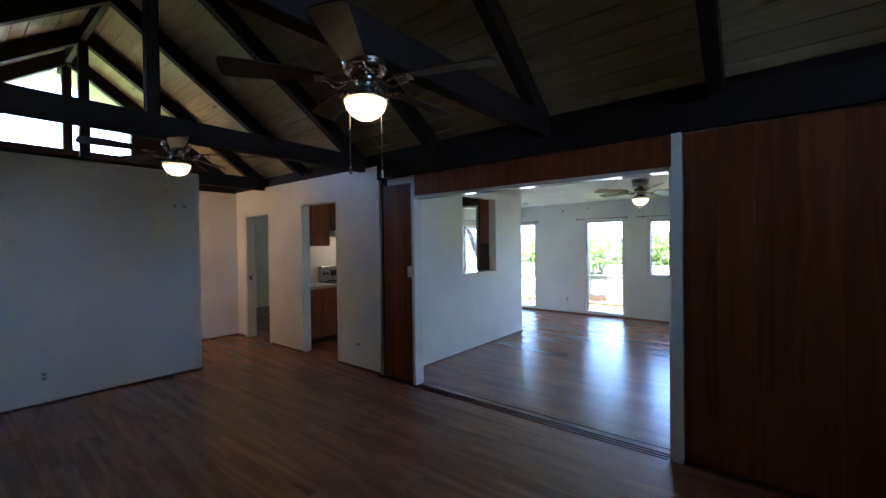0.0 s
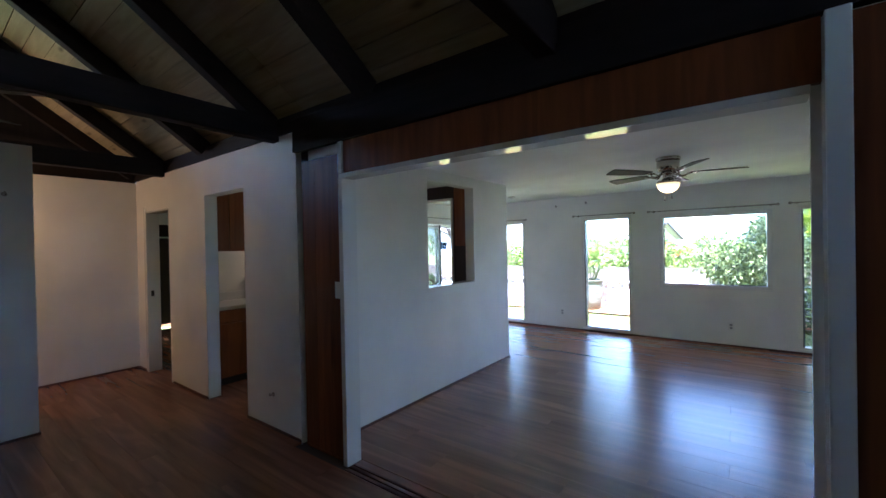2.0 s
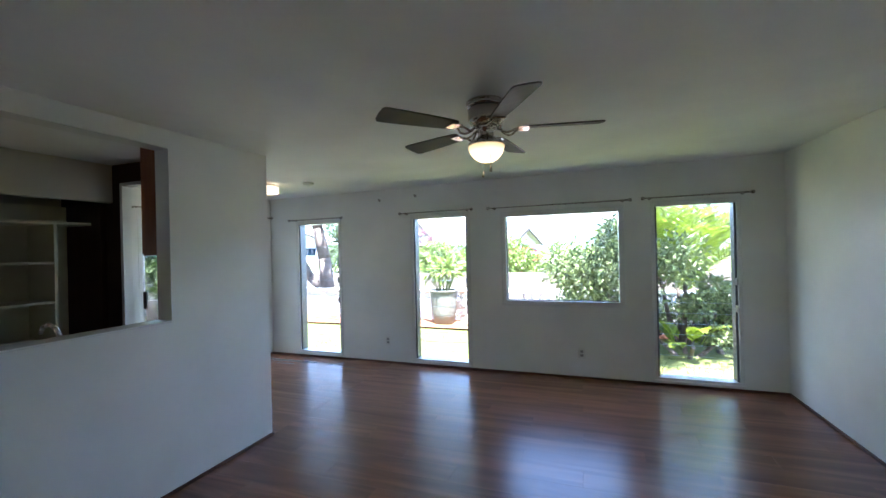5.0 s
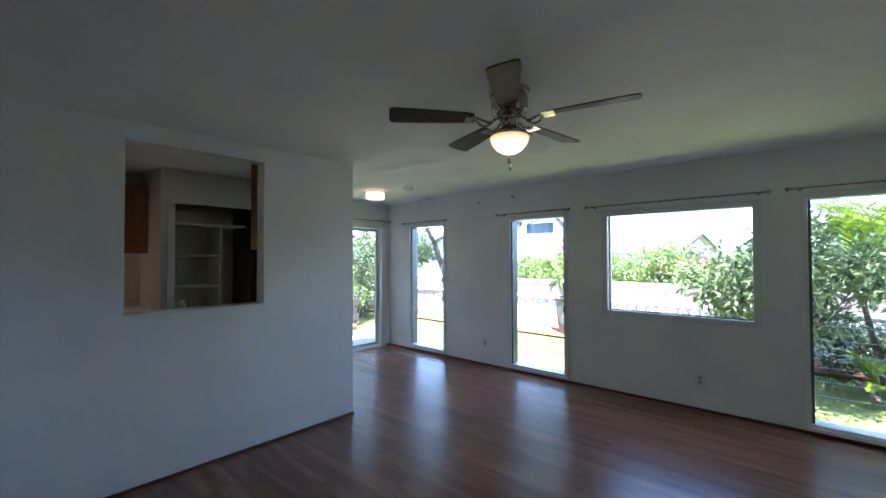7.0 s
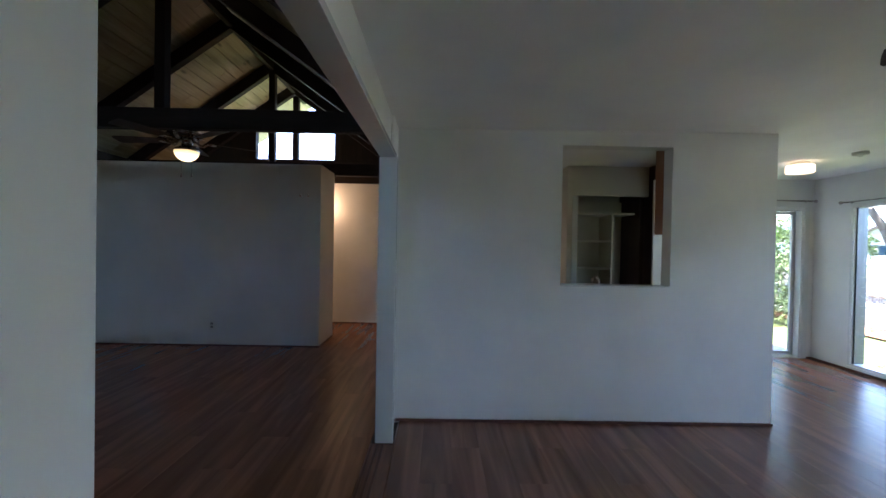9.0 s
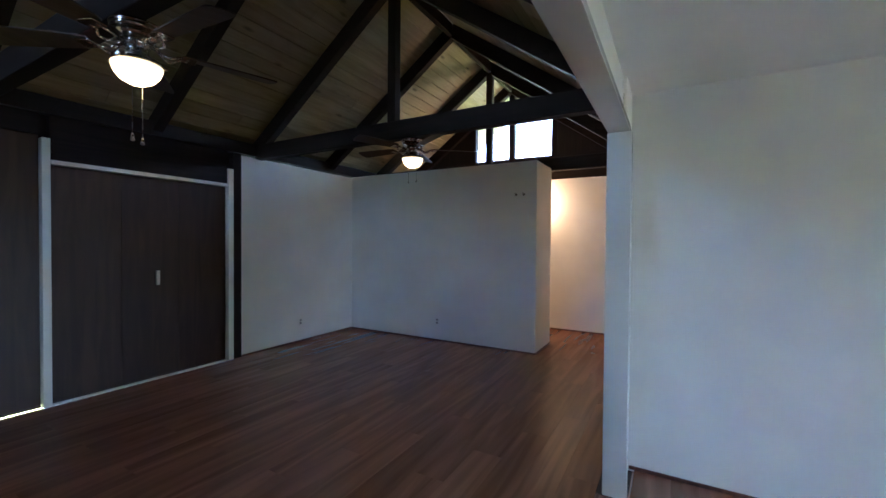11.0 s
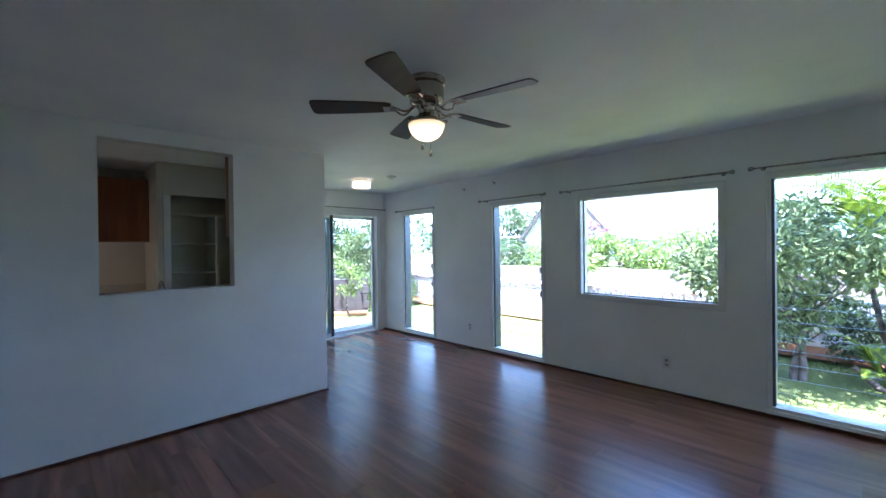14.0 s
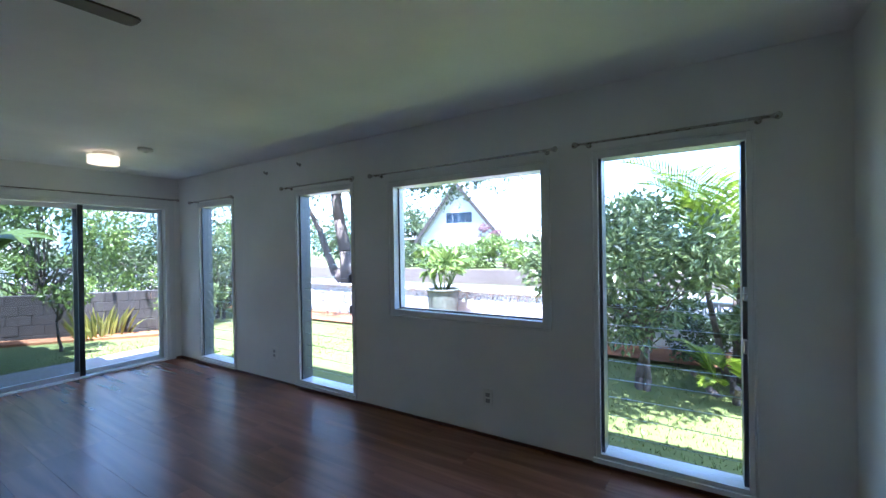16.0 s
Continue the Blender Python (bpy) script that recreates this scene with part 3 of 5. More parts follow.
# sliding glass door
y0, y1, top = 6.25, 8.0, 1.92
sg = structure(boxes("door_1", TRIM, None, (XS - 0.13, XS + 0.012, y0, y0 + 0.04, 0.0, top), (XS - 0.13, XS + 0.012, y1 - 0.04, y1, 0.0, top), (XS - 0.13, XS + 0.012, y0 + 0.041, y1 - 0.041, top - 0.045, top), (XS - 0.13, XS + 0.005, y0 + 0.041, y1 - 0.041, -0.015, 0.02), r=0.003), "sliding glass patio door in a white frame")
boxes("casing", TRIM, sg, (XS + 0.001, XS + 0.014, y0 - 0.06, y0 - 0.001, 0, top + 0.06), (XS + 0.001, XS + 0.014, y1 + 0.001, y1 + 0.06, 0, top + 0.06), (XS + 0.001, XS + 0.014, y0, y1, top + 0.001, top + 0.06), r=0.003)
for k, (a, b, x, gm, lab) in enumerate(((y0 + 0.042, 7.175, XS - 0.04, SCREENG, "door leaf with screened glass and black stile"), (7.105, y1 - 0.042, XS - 0.09, GLASS, "clear glass door leaf"))):
    fr = 0.045
    leafd = boxes("door_leaf", ALU, sg, (x - 0.015, x + 0.015, a, a + fr, 0.024, top - 0.05), (x - 0.015, x + 0.015, b - fr, b, 0.024, top - 0.05), (x - 0.015, x + 0.015, a + fr, b - fr, 0.024, 0.07), (x - 0.015, x + 0.015, a + fr, b - fr, top - 0.095, top - 0.05), r=0.002, label=lab)
    boxes("pane", gm, leafd, (x - 0.003, x + 0.003, a + fr + 0.001, b - fr - 0.001, 0.071, top - 0.096)).visible_shadow = False
boxes("stile_cover", BLACK, sg, (XS - 0.0245, XS - 0.018, 7.13, 7.176, 0.024, top - 0.05), label="black meeting stile")
boxes("handle", BLACK, sg, (XS - 0.02, XS + 0.03, y0 + 0.055, y0 + 0.075, 0.92, 1.1), r=0.004, label="black door pull")


# curtain rods
def curtain_rod(p0, p1, wall_dir, label):
    p0, p1 = Vector(p0), Vector(p1)
    mid = (p0 + p1) / 2
    r = thing("curtain_rod", *mid, label, "curtain rod", "curtain rods over the windows")
    a, b, u = p0 - mid, p1 - mid, (p1 - p0).normalized()
    bm = bmesh.new()
    tube(bm, a, b, 0.0065), tube(bm, a * 0.05, b, 0.0085)
    part("rod", bm, RODM, r)
    for e, s in ((a, -1), (b, 1)):
        bm = bmesh.new()
        bmesh.ops.create_uvsphere(bm, u_segments=12, v_segments=8, radius=0.019, matrix=Matrix.Translation(e + u * s * 0.02))
        tube(bm, e, e + u * s * 0.012, 0.012)
        part("finial", bm, RODM, r, "round metal finial")
        bm = bmesh.new()
        q = e - u * s * 0.05
        tube(bm, q, q + Vector(wall_dir) * 0.07, 0.005), tube(bm, q + Vector(wall_dir) * 0.062, q + Vector(wall_dir) * 0.069, 0.016)
        tube(bm, q - Vector((0, 0, 0.012)), q + Vector((0, 0, 0.003)), 0.009)
        part("bracket", bm, RODM, r)
    return r


for a, b, z in ((-4.86, -4.02, 1.935), (-3.105, -2.19, 1.945), (-1.95, -0.45, 1.945), (-0.29, 0.63, 1.955)):
    curtain_rod((a, YW - 0.07, z), (b, YW - 0.07, z + 0.004), (0, 1, 0), "thin nickel curtain rod above a white-framed window")
curtain_rod((XS + 0.07, 6.15, 1.99), (XS + 0.07, 8.06, 1.99), (-1, 0, 0), "thin nickel curtain rod above the sliding door")


# ceiling fans
def ceiling_fan(x, y, top, turn, label, chain=0.3, drop=0.0, chain_turn=0.0):
    f = thing("ceiling_fan", x, y, top, label, "ceiling fan", "ceiling fans")
    bm = bmesh.new()
    lathe(bm, [(0.0, -0.001), (0.1, -0.001), (0.106, -0.006), (0.106, -0.013), (0.1, -0.017), (0.104, -0.022), (0.104, -0.029), (0.097, -0.036), (0.0, -0.036)])
    part("canopy", bm, NICKEL, f, "polished nickel canopy with two raised rings")
    bm = bmesh.new()
    lathe(bm, [(0.0, -0.037 + drop), (0.093, -0.037 + drop), (0.097, -0.044 + drop), (0.096, -0.1), (0.088, -0.118), (0.07, -0.128), (0.0, -0.128)])
    part("motor_housing", bm, NICKEL, f)
    bm = bmesh.new()
    lathe(bm, [(0.0, -0.129), (0.055, -0.129), (0.058, -0.14), (0.05, -0.155), (0.042, -0.165), (0.045, -0.19), (0.06, -0.2), (0.088, -0.215), (0.1, -0.228), (0.1, -0.238), (0.0, -0.238)])
    part("light_fitter", bm, NICKEL, f)
    bm = bmesh.new()
    lathe(bm, [(0.099, -0.239), (0.0985, -0.25), (0.088, -0.279), (0.066, -0.305), (0.036, -0.322), (0.0, -0.328)])
    part("light_bowl", bm, BOWL, f, "lit opal glass bowl")
    for k in range(3):
        bm = bmesh.new()
        a = radians(30 + 120 * k)
        tube(bm, (0.097 * math.cos(a), 0.097 * math.sin(a), -0.232), (0.116 * math.cos(a), 0.116 * math.sin(a), -0.232), 0.006, 0.009, 8)
        part("thumbscrew", bm, NICKEL, f)
    for k in range(5):
        m = Matrix.Rotation(radians(turn + 72 * k), 4, "Z")
        bm = bmesh.new()
        for side in (1, -1):
            arm = [Vector(p) for p in ((0.05, 0.004 * side, -0.135), (0.08, 0.008 * side, -0.15), (0.098, 0.014 * side, -0.168), (0.12, 0.03 * side, -0.176), (0.145, 0.038 * side, -0.17), (0.158, 0.028 * side, -0.16), (0.172, 0.014 * side, -0.154), (0.2, 0.018 * side, -0.153))]
            for p, q in zip(arm, arm[1:]):
                tube(bm, p, q, 0.006, None, 8)
        rounded(bm, 0.17, 0.235, -0.04, 0.04, -0.156, -0.149, 0.003, 1)
        bmesh.ops.transform(bm, matrix=m, verts=bm.verts)
        part("blade_arm", bm, NICKEL, f)
        bm = bmesh.new()
        prof = [(0.19, 0.036), (0.22, 0.046), (0.32, 0.054), (0.46, 0.062), (0.59, 0.067), (0.608, 0.063), (0.617, 0.05), (0.62, 0.0)]
        rim = [(r, s) for r, s in prof] + [(r, -s) for r, s in prof[-2::-1]]
        vs = [[bm.verts.new((r, s, zz)) for r, s in rim] for zz in (-0.148, -0.141)]
        bm.faces.new(vs[1]), bm.faces.new(vs[0][::-1])
        for i in range(len(rim)):
            j = (i + 1) % len(rim)
            bm.faces.new((vs[0][i], vs[0][j], vs[1][j], vs[1][i]))
        bmesh.ops.transform(bm, matrix=m @ Matrix.Translation((0, 0, -0.1445)) @ Matrix.Rotation(radians(11), 4, "X") @ Matrix.Translation((0, 0, 0.1445)), verts=bm.verts)
        bmesh.ops.recalc_face_normals(bm, faces=bm.faces)
        part("blade", bm, BLADE, f, "dark walnut fan blade")
    for s, ln in ((-1, chain), (1, chain * 1.05)):
        bm = bmesh.new()
        px, py = 0.073 * s * math.cos(radians(chain_turn)), 0.073 * s * math.sin(radians(chain_turn))
        tube(bm, (px, py, -0.23), (px, py, -0.3 - ln), 0.0018, None, 6)
        lathe(bm, [(0.0, -0.3 - ln), (0.004, -0.3 - ln), (0.009, -0.33 - ln), (0.0, -0.335 - ln)], px, py, 10)
        part("pull_chain", bm, RODM, f, "thin pull chain with a small knob")
    for o in f.children:
        if not o.name.startswith("canopy"):
            o.location.z = -drop
    return f


ceiling_fan(-1.36, 5.555, ceil_z(-1.36, 5.555), 12, "polished nickel ceiling fan with five walnut blades on the white ceiling", 0.06, 0.008, 120)
ceiling_fan(-1.55, 1.14, 2.334, 20, "polished nickel ceiling fan with lit bowl under a tie beam", 0.25, -0.06, 52)
ceiling_fan(-3.85, 1.1, 2.334, 55, "polished nickel ceiling fan with lit bowl under a tie beam", 0.13, -0.06, 65)

cl = thing("ceiling_light", -4.29, 7.04, ceil_z(-4.29, 7.04), "round drum ceiling light, lit warm, on the white ceiling", "ceiling light")
bm = bmesh.new()
lathe(bm, [(0.0, -0.001), (0.08, -0.001), (0.08, -0.03), (0.0, -0.03)])
part("base", bm, CHROME, cl)
bm = bmesh.new()
lathe(bm, [(0.0, -0.031), (0.112, -0.031), (0.118, -0.036), (0.118, -0.1), (0.112, -0.108), (0.0, -0.111)])
part("shade", bm, DRUM, cl, "lit opal drum shade")

# outlets, switches, small wall hooks
def plate(name, x, y, z, normal, label, slots=2, category="outlet"):
    p = thing(name, x, y, z, label, category)
    q = Vector(normal).to_track_quat("Y", "Z").to_matrix().to_4x4()
    bm = bmesh.new()
    rounded(bm, -0.036, 0.036, 0.001, 0.007, -0.058, 0.058, 0.003, 2)
    bmesh.ops.transform(bm, matrix=q, verts=bm.verts)
    part("cover", bm, PLASTIC, p)
    for k in range(slots):
        bm = bmesh.new()
        zz = (k - (slots - 1) / 2) * 0.042
        rounded(bm, -0.016, 0.016, 0.0075, 0.0105, zz - 0.014, zz + 0.014, 0.002, 1)
        bmesh.ops.transform(bm, matrix=q, verts=bm.verts)
        part("socket" if name == "wall_outlet" else "rocker", bm, PLASTIC if slots == 1 else SOCKET, p)
    return p


plate("wall_outlet", -0.951, YW, 0.28, (0, -1, 0), "ivory plastic wall outlet low on the white wall")
plate("wall_outlet", -3.367, YW, 0.29, (0, -1, 0), "ivory plastic wall outlet low on the white wall")
plate("wall_outlet", XA, 0.465, 0.27, (1, 0, 0), "ivory plastic wall outlet low on the white wall")
plate("wall_outlet", -4.42, YS, 0.27, (0, 1, 0), "ivory plastic wall outlet low on the white wall")
plate("light_switch", -3.035, 2.996, 1.19, (0, -1, 0), "white light switch beside the opening", 1, "light switch")


def hook(x, y, z, normal, label):
    h = thing("wall_hook", x, y, z, label, "hook")
    bm = bmesh.new()
    n = Vector(normal)
    tube(bm, n * 0.001, n * 0.008, 0.018, 0.015), tube(bm, n * 0.008, n * 0.035, 0.005), tube(bm, n * 0.033, n * 0.033 + Vector((0, 0, 0.02)), 0.005)
    part("knob", bm, RODM, h)


hook(-3.45, YW, 2.142, (0, -1, 0), "small metal hook high on the white wall")
hook(-2.93, YW, 2.168, (0, -1, 0), "small metal hook high on the white wall")
hook(-3.9, YP, 0.29, (0, -1, 0), "small dark cable stub low on the white wall")

for y in (1.579, 1.678):
    hook(XA, y, 1.955, (1, 0, 0), "small dark metal hook high on the white partial-height wall")

sa = thing("smoke_alarm", -3.85, 7.2, ceil_z(-3.85, 7.2), "round white plastic smoke alarm on the ceiling", "smoke alarm")
bm = bmesh.new()
lathe(bm, [(0.0, -0.001), (0.058, -0.001), (0.06, -0.008), (0.056, -0.024), (0.03, -0.032), (0.0, -0.033)])
part("housing", bm, PLASTIC, sa)
bm = bmesh.new()
lathe(bm, [(0.0, -0.0335), (0.018, -0.0335), (0.016, -0.037), (0.0, -0.038)])
part("grille", bm, ALU, sa)

# hall sconce, hidden round the corner
sc = thing("wall_sconce", XH, 1.40, 1.93, "small lit wall sconce in the hall", "wall lamp")
boxes("back_plate", CHROME, sc, (0.001, 0.014, -0.04, 0.04, -0.06, 0.06), r=0.003)
bm = bmesh.new()
lathe(bm, [(0.0, -0.07), (0.03, -0.07), (0.045, 0.03), (0.04, 0.03), (0.026, -0.06), (0.0, -0.06)], 0.065, 0, 20)
part("shade", bm, SCONCE, sc, "lit glass shade")

# doorway frames
structure(boxes("door_frame_hall", TRIM, None, (-6.755, -6.702, YP - 0.012, YP - 0.001, 0, 2.03), (-6.699, -6.68, YP - 0.01, 3.13, 0, 1.972), (-6.0, -5.986, YP - 0.004, 3.124, 0, 1.972), (-6.679, -6.001, YP - 0.004, 3.124, 1.955, 1.972), r=0.002), "white painted door frame of the hall doorway")
boxes("strike_plate", BLACK, None, (-6.6795, -6.677, 3.03, 3.06, 0.93, 1.0))
bpy.data.objects["strike_plate"].parent = bpy.data.objects["door_frame_hall"]

# back room seen through the hall doorway
structure(boxes("floor_back_room", SLAB, None, (-9.7, -7.6, 2.93, 5.3, -0.12, -0.012), (-7.6, -5.96, 5.98, 6.0, -0.12, -0.012)), "dark laminate floor of the back room")
# The hole is out of view, added to bring daylight into the room.
wall("wall_back_room_north", WHITE, -9.82, -5.95, 5.3, 5.42, -0.012, 2.36, [(-8.7, -8.1, 1.2, 1.9)], "x", "pale wall of the back room")
wall("wall_back_room_west", WHITE, -9.82, -9.7, 3.12, 5.3, -0.012, 2.36, [(3.55, 4.58, -0.012, 2.0)], "y", "pale wall of the back room")
wall("wall_back_room_south", WHITE, -9.7, XH, 3.0, 3.119, -0.012, 2.36, (), "x", "pale wall of the back room")
# Dark panel colour puts in the shade inside the open closet.
wall("wall_closet_back", PANELD, -10.4, -10.35, 3.3, 4.8, -0.012, 2.36, (), "y", "closet interior, its shade put in as dark brown")
wall("wall_closet_sides", PANELD, -10.35, -9.821, 3.45, 4.68, -0.012, 2.1, [(3.5, 4.63, -0.012, 2.05)], "y", "closet interior, its shade put in as dark brown")
structure(boxes("ceiling_back_room", CEILW, None, (-9.82, -5.95, 3.122, 5.42, 2.362, 2.44)), "white ceiling of the back room")
cd = thing("closet_door", -9.68, 4.95, 0, "closed pale grey-white flush door in the back room", "door")
boxes("leaf", TRIM, cd, (-0.018, 0.015, -0.33, 0.33, 0.012, 2.0), r=0.003)
boxes("knob", STEEL, cd, (0.016, 0.05, -0.28, -0.24, 0.95, 0.99), r=0.008)
cs = thing("closet_shelf", -10.1, 3.96, 1.74, "white painted closet shelf across a dark closet", "shelf")
boxes("board", TRIM, cs, (-0.24, 0.24, -0.45, 0.66, 0, 0.03), r=0.003)

# ---- kitchen ----
XK = -5.9
wall("wall_kitchen_west", KITCHENW, XK - 0.05, XK, 3.12, 5.98, -0.012, CEIL + 0.02, (), "y", "white kitchen wall")
wall("wall_kitchen_north", PANELD, XK, XP - 0.12, 5.92, 5.945, -0.012, CEIL + 0.019, [(-4.97, -4.12, -0.012, 2.17)], "x", "dark brown panelled kitchen wall with a doorway")
wall("wall_dining_south", WHITE, XK, XP - 0.12, 5.946, 5.98, -0.012, CEIL, [(-4.97, -4.12, -0.012, 2.17)], "x", "white wall with a doorway to the kitchen")
structure(boxes("door_frame_kitchen", TRIM, None, (-4.97, -4.935, 5.9, 5.985, 0, 2.168), (-4.155, -4.12, 5.9, 5.985, 0, 2.168), (-4.934, -4.156, 5.9, 5.985, 2.135, 2.168), r=0.002), "white frame of the kitchen doorway")
# pantry recess
wall("wall_pantry_front", KITCHENW, -5.16, -5.1, 4.985, 5.919, -0.012, CEIL + 0.019, [(5.06, 5.919, -0.012, 1.99)], "y", "white wall above an open pantry")
wall("wall_pantry_side", KITCHENW, XK, -5.101, 4.93, 4.984, -0.012, CEIL + 0.019, (), "x", "white side of the pantry")
boxes("trim_pantry_edge", TRIM, None, (-5.165, -5.095, 4.99, 5.056, 0, 1.985), r=0.003)
structure(bpy.data.objects["trim_pantry_edge"], "white edge trim of the pantry")
sh = thing("pantry_shelving", -5.5, 5.3, 0, "cream painted pantry shelving, empty", "shelving")
boxes("side_panel", MELAMINE, sh, (-0.2, 0.2, 0.26, 0.285, 0.0, 1.78), r=0.002)
boxes("back_panel", MELAMINE, sh, (-0.215, -0.202, -0.27, 0.56, 0.0, 1.98))
for z in (0.35, 0.72, 1.08, 1.43):
    boxes("shelf", MELAMINE, sh, (-0.2, 0.2, -0.28, 0.258, z, z + 0.02), r=0.002)
boxes("top_shelf", MELAMINE, sh, (-0.2, 0.2, -0.28, 0.55, 1.782, 1.805), r=0.002)
dp = thing("dark_pantry_panel", -5.6, 5.9, 0, "dark brown wooden panel standing inside the pantry", "panel")
boxes("board", PANELD, dp, (-0.1, 0.4, -0.03, 0.018, 0.0, 1.985), r=0.003)


def base_cabinet(x0, x1, y0, y1, face, label, doors=1):
    """A base cabinet whose doors face +x or -x."""
    c0 = thing("base_cabinet", (x0 + x1) / 2, (y0 + y1) / 2, 0, label, "cabinet", "kitchen base cabinets")
    hx, hy = (x1 - x0) / 2, (y1 - y0) / 2
    boxes("body", CAB, c0, (-hx, hx, -hy, hy, 0.09, 0.83))
    boxes("plinth", BLACK, c0, (-hx + 0.05, hx - 0.05, -hy, hy, 0, 0.089))
    a, b = (hx + 0.001, hx + 0.02) if face > 0 else (-hx - 0.02, -hx - 0.001)
    w = 2 * hy / doors
    for k in range(doors):
        boxes("drawer_front", CAB, c0, (a, b, -hy + k * w + 0.008, -hy + (k + 1) * w - 0.008, 0.7, 0.82), r=0.004)
        boxes("door", CAB, c0, (a, b, -hy + k * w + 0.008, -hy + (k + 1) * w - 0.008, 0.11, 0.68), r=0.004)
    return c0


def wall_cabinet(x0, x1, y0, y1, z0, z1, face, label, doors=1):
    c0 = thing("wall_cabinet", (x0 + x1) / 2, (y0 + y1) / 2, z0, label, "cabinet", "kitchen wall cabinets")
    hx, hy, hz = (x1 - x0) / 2, (y1 - y0) / 2, z1 - z0
    boxes("body", CAB, c0, (-hx, hx, -hy, hy, 0, hz), r=0.002)
    a, b = (hx + 0.001, hx + 0.02) if face > 0 else (-hx - 0.02, -hx - 0.001)
    w = 2 * hy / doors
    for k in range(doors):
        boxes("door", CAB, c0, (a, b, -hy + k * w + 0.006, -hy + (k + 1) * w - 0.006, 0.01, hz - 0.012), r=0.004)
    return c0


CT = 0.87
base_cabinet(XK, -5.34, 3.122, 3.8, 1, "orange-brown wooden base cabinet beside the range", 1)
base_cabinet(XK, -5.34, 4.375, 4.928, 1, "orange-brown wooden base cabinet beside the pantry", 1)
for y0, y1 in ((3.122, 3.8), (4.375, 4.928)):
    wt = thing("worktop", -5.6, (y0 + y1) / 2, 0.831, "cream laminate worktop with a backsplash lip", "worktop")
    hy = (y1 - y0) / 2
    boxes("slab", COUNTER, wt, (-0.299, 0.3, -hy, hy, 0, CT - 0.831), r=0.006)
    boxes("backsplash", COUNTER, wt, (-0.299, -0.28, -hy, hy, CT - 0.83, CT - 0.831 + 0.1), r=0.004)
wall_cabinet(XK + 0.001, -5.58, 3.122, 3.8, 1.47, 2.2, 1, "orange-brown wooden wall cabinet beside the range hood", 2)
wall_cabinet(XK + 0.001, -5.58, 3.805, 4.37, 1.72, 2.2, 1, "short orange-brown wall cabinet over the range hood", 2)
wall_cabinet(XK + 0.001, -5.58, 4.375, 4.928, 1.47, 2.2, 1, "orange-brown wooden wall cabinet beside the pantry", 1)
hood = thing("range_hood", -5.65, 4.087, 1.6, "white under-cabinet range hood with its lamp on", "range hood")
boxes("canopy", TRIM, hood, (-0.245, 0.2, -0.282, 0.282, 0.02, 0.118), r=0.01)
boxes("filter", STEEL, hood, (-0.2, 0.15, -0.22, 0.22, 0.008, 0.019))
rg = thing("range", -5.6, 4.087, 0, "white and black electric range with a steel backguard", "stove")
boxes("body", TRIM, rg, (-0.299, 0.25, -0.282, 0.282, 0.0, 0.86), r=0.006)
boxes("cooktop", BLACK, rg, (-0.299, 0.262, -0.284, 0.284, 0.861, 0.885), r=0.006, label="black cooktop")
boxes("oven_door", BLACK, rg, (0.251, 0.275, -0.27, 0.27, 0.2, 0.74), r=0.006, label="black glass oven door")
boxes("handle", STEEL, rg, (0.276, 0.31, -0.24, 0.24, 0.69, 0.715), r=0.006)
bg = boxes("backguard", STEEL, rg, (-0.299, -0.23, -0.282, 0.282, 0.886, 1.13), r=0.01, label="brushed steel backguard")
boxes("clock_panel", BLACK, bg, (-0.2295, -0.226, -0.1, 0.1, 0.97, 1.06))
for s in (-0.23, -0.16, 0.16, 0.23):
    bm = bmesh.new()
    tube(bm, (-0.2295, s, 1.01), (-0.205, s, 1.01), 0.022, 0.019, 16)
    part("knob", bm, BLACK, rg)
for a, b in ((-0.12, -0.14), (-0.12, 0.14), (0.13, -0.14), (0.13, 0.14)):
    bm = bmesh.new()
    for r in (0.03, 0.055, 0.08):
        for i in range(24):
            t0, t1 = 2 * math.pi * i / 24, 2 * math.pi * (i + 1) / 24
            tube(bm, (a + r * math.cos(t0), b + r * math.sin(t0), 0.892), (a + r * math.cos(t1), b + r * math.sin(t1), 0.892), 0.006, None, 6, False)
    part("burner", bm, RUBBER, rg, "black coil burner")

# sink counter behind the pass-through
base_cabinet(-4.0, XP - 0.125, 3.9, 5.5, -1, "orange-brown wooden sink cabinet under the pass-through", 3)
wt = thing("worktop", -3.71, 4.7, 0.831, "cream laminate sink worktop under the pass-through", "worktop")
boxes("slab", COUNTER, wt, (-0.31, 0.285, -0.8, 0.8, 0, CT - 0.831), r=0.006)
sk = thing("sink", -3.75, 4.72, CT, "stainless steel sink basin set in the worktop", "sink")
boxes("rim", STEEL, sk, (-0.2, 0.2, -0.3, -0.28, 0.0005, 0.006), (-0.2, 0.2, 0.28, 0.3, 0.0005, 0.006), (-0.2, -0.18, -0.279, 0.279, 0.0005, 0.006), (0.18, 0.2, -0.279, 0.279, 0.0005, 0.006))
boxes("basin", STEEL, sk, (-0.179, 0.179, -0.279, 0.279, 0.0005, 0.002))
fc = thing("faucet", -3.52, 4.72, CT, "chrome kitchen faucet with a curved spout behind the pass-through sill", "faucet")
bm = bmesh.new()
lathe(bm, [(0.0, 0.0), (0.028, 0.0), (0.026, 0.02), (0.016, 0.03), (0.015, 0.09), (0.0, 0.095)], 0, 0, 16)
part("body", bm, CHROME, fc)
bm = bmesh.new()
pts = [(0, 0, 0.08), (-0.02, 0.0, 0.17), (-0.06, 0.0, 0.225), (-0.12, 0, 0.245), (-0.18, 0, 0.225), (-0.2, 0, 0.19)]
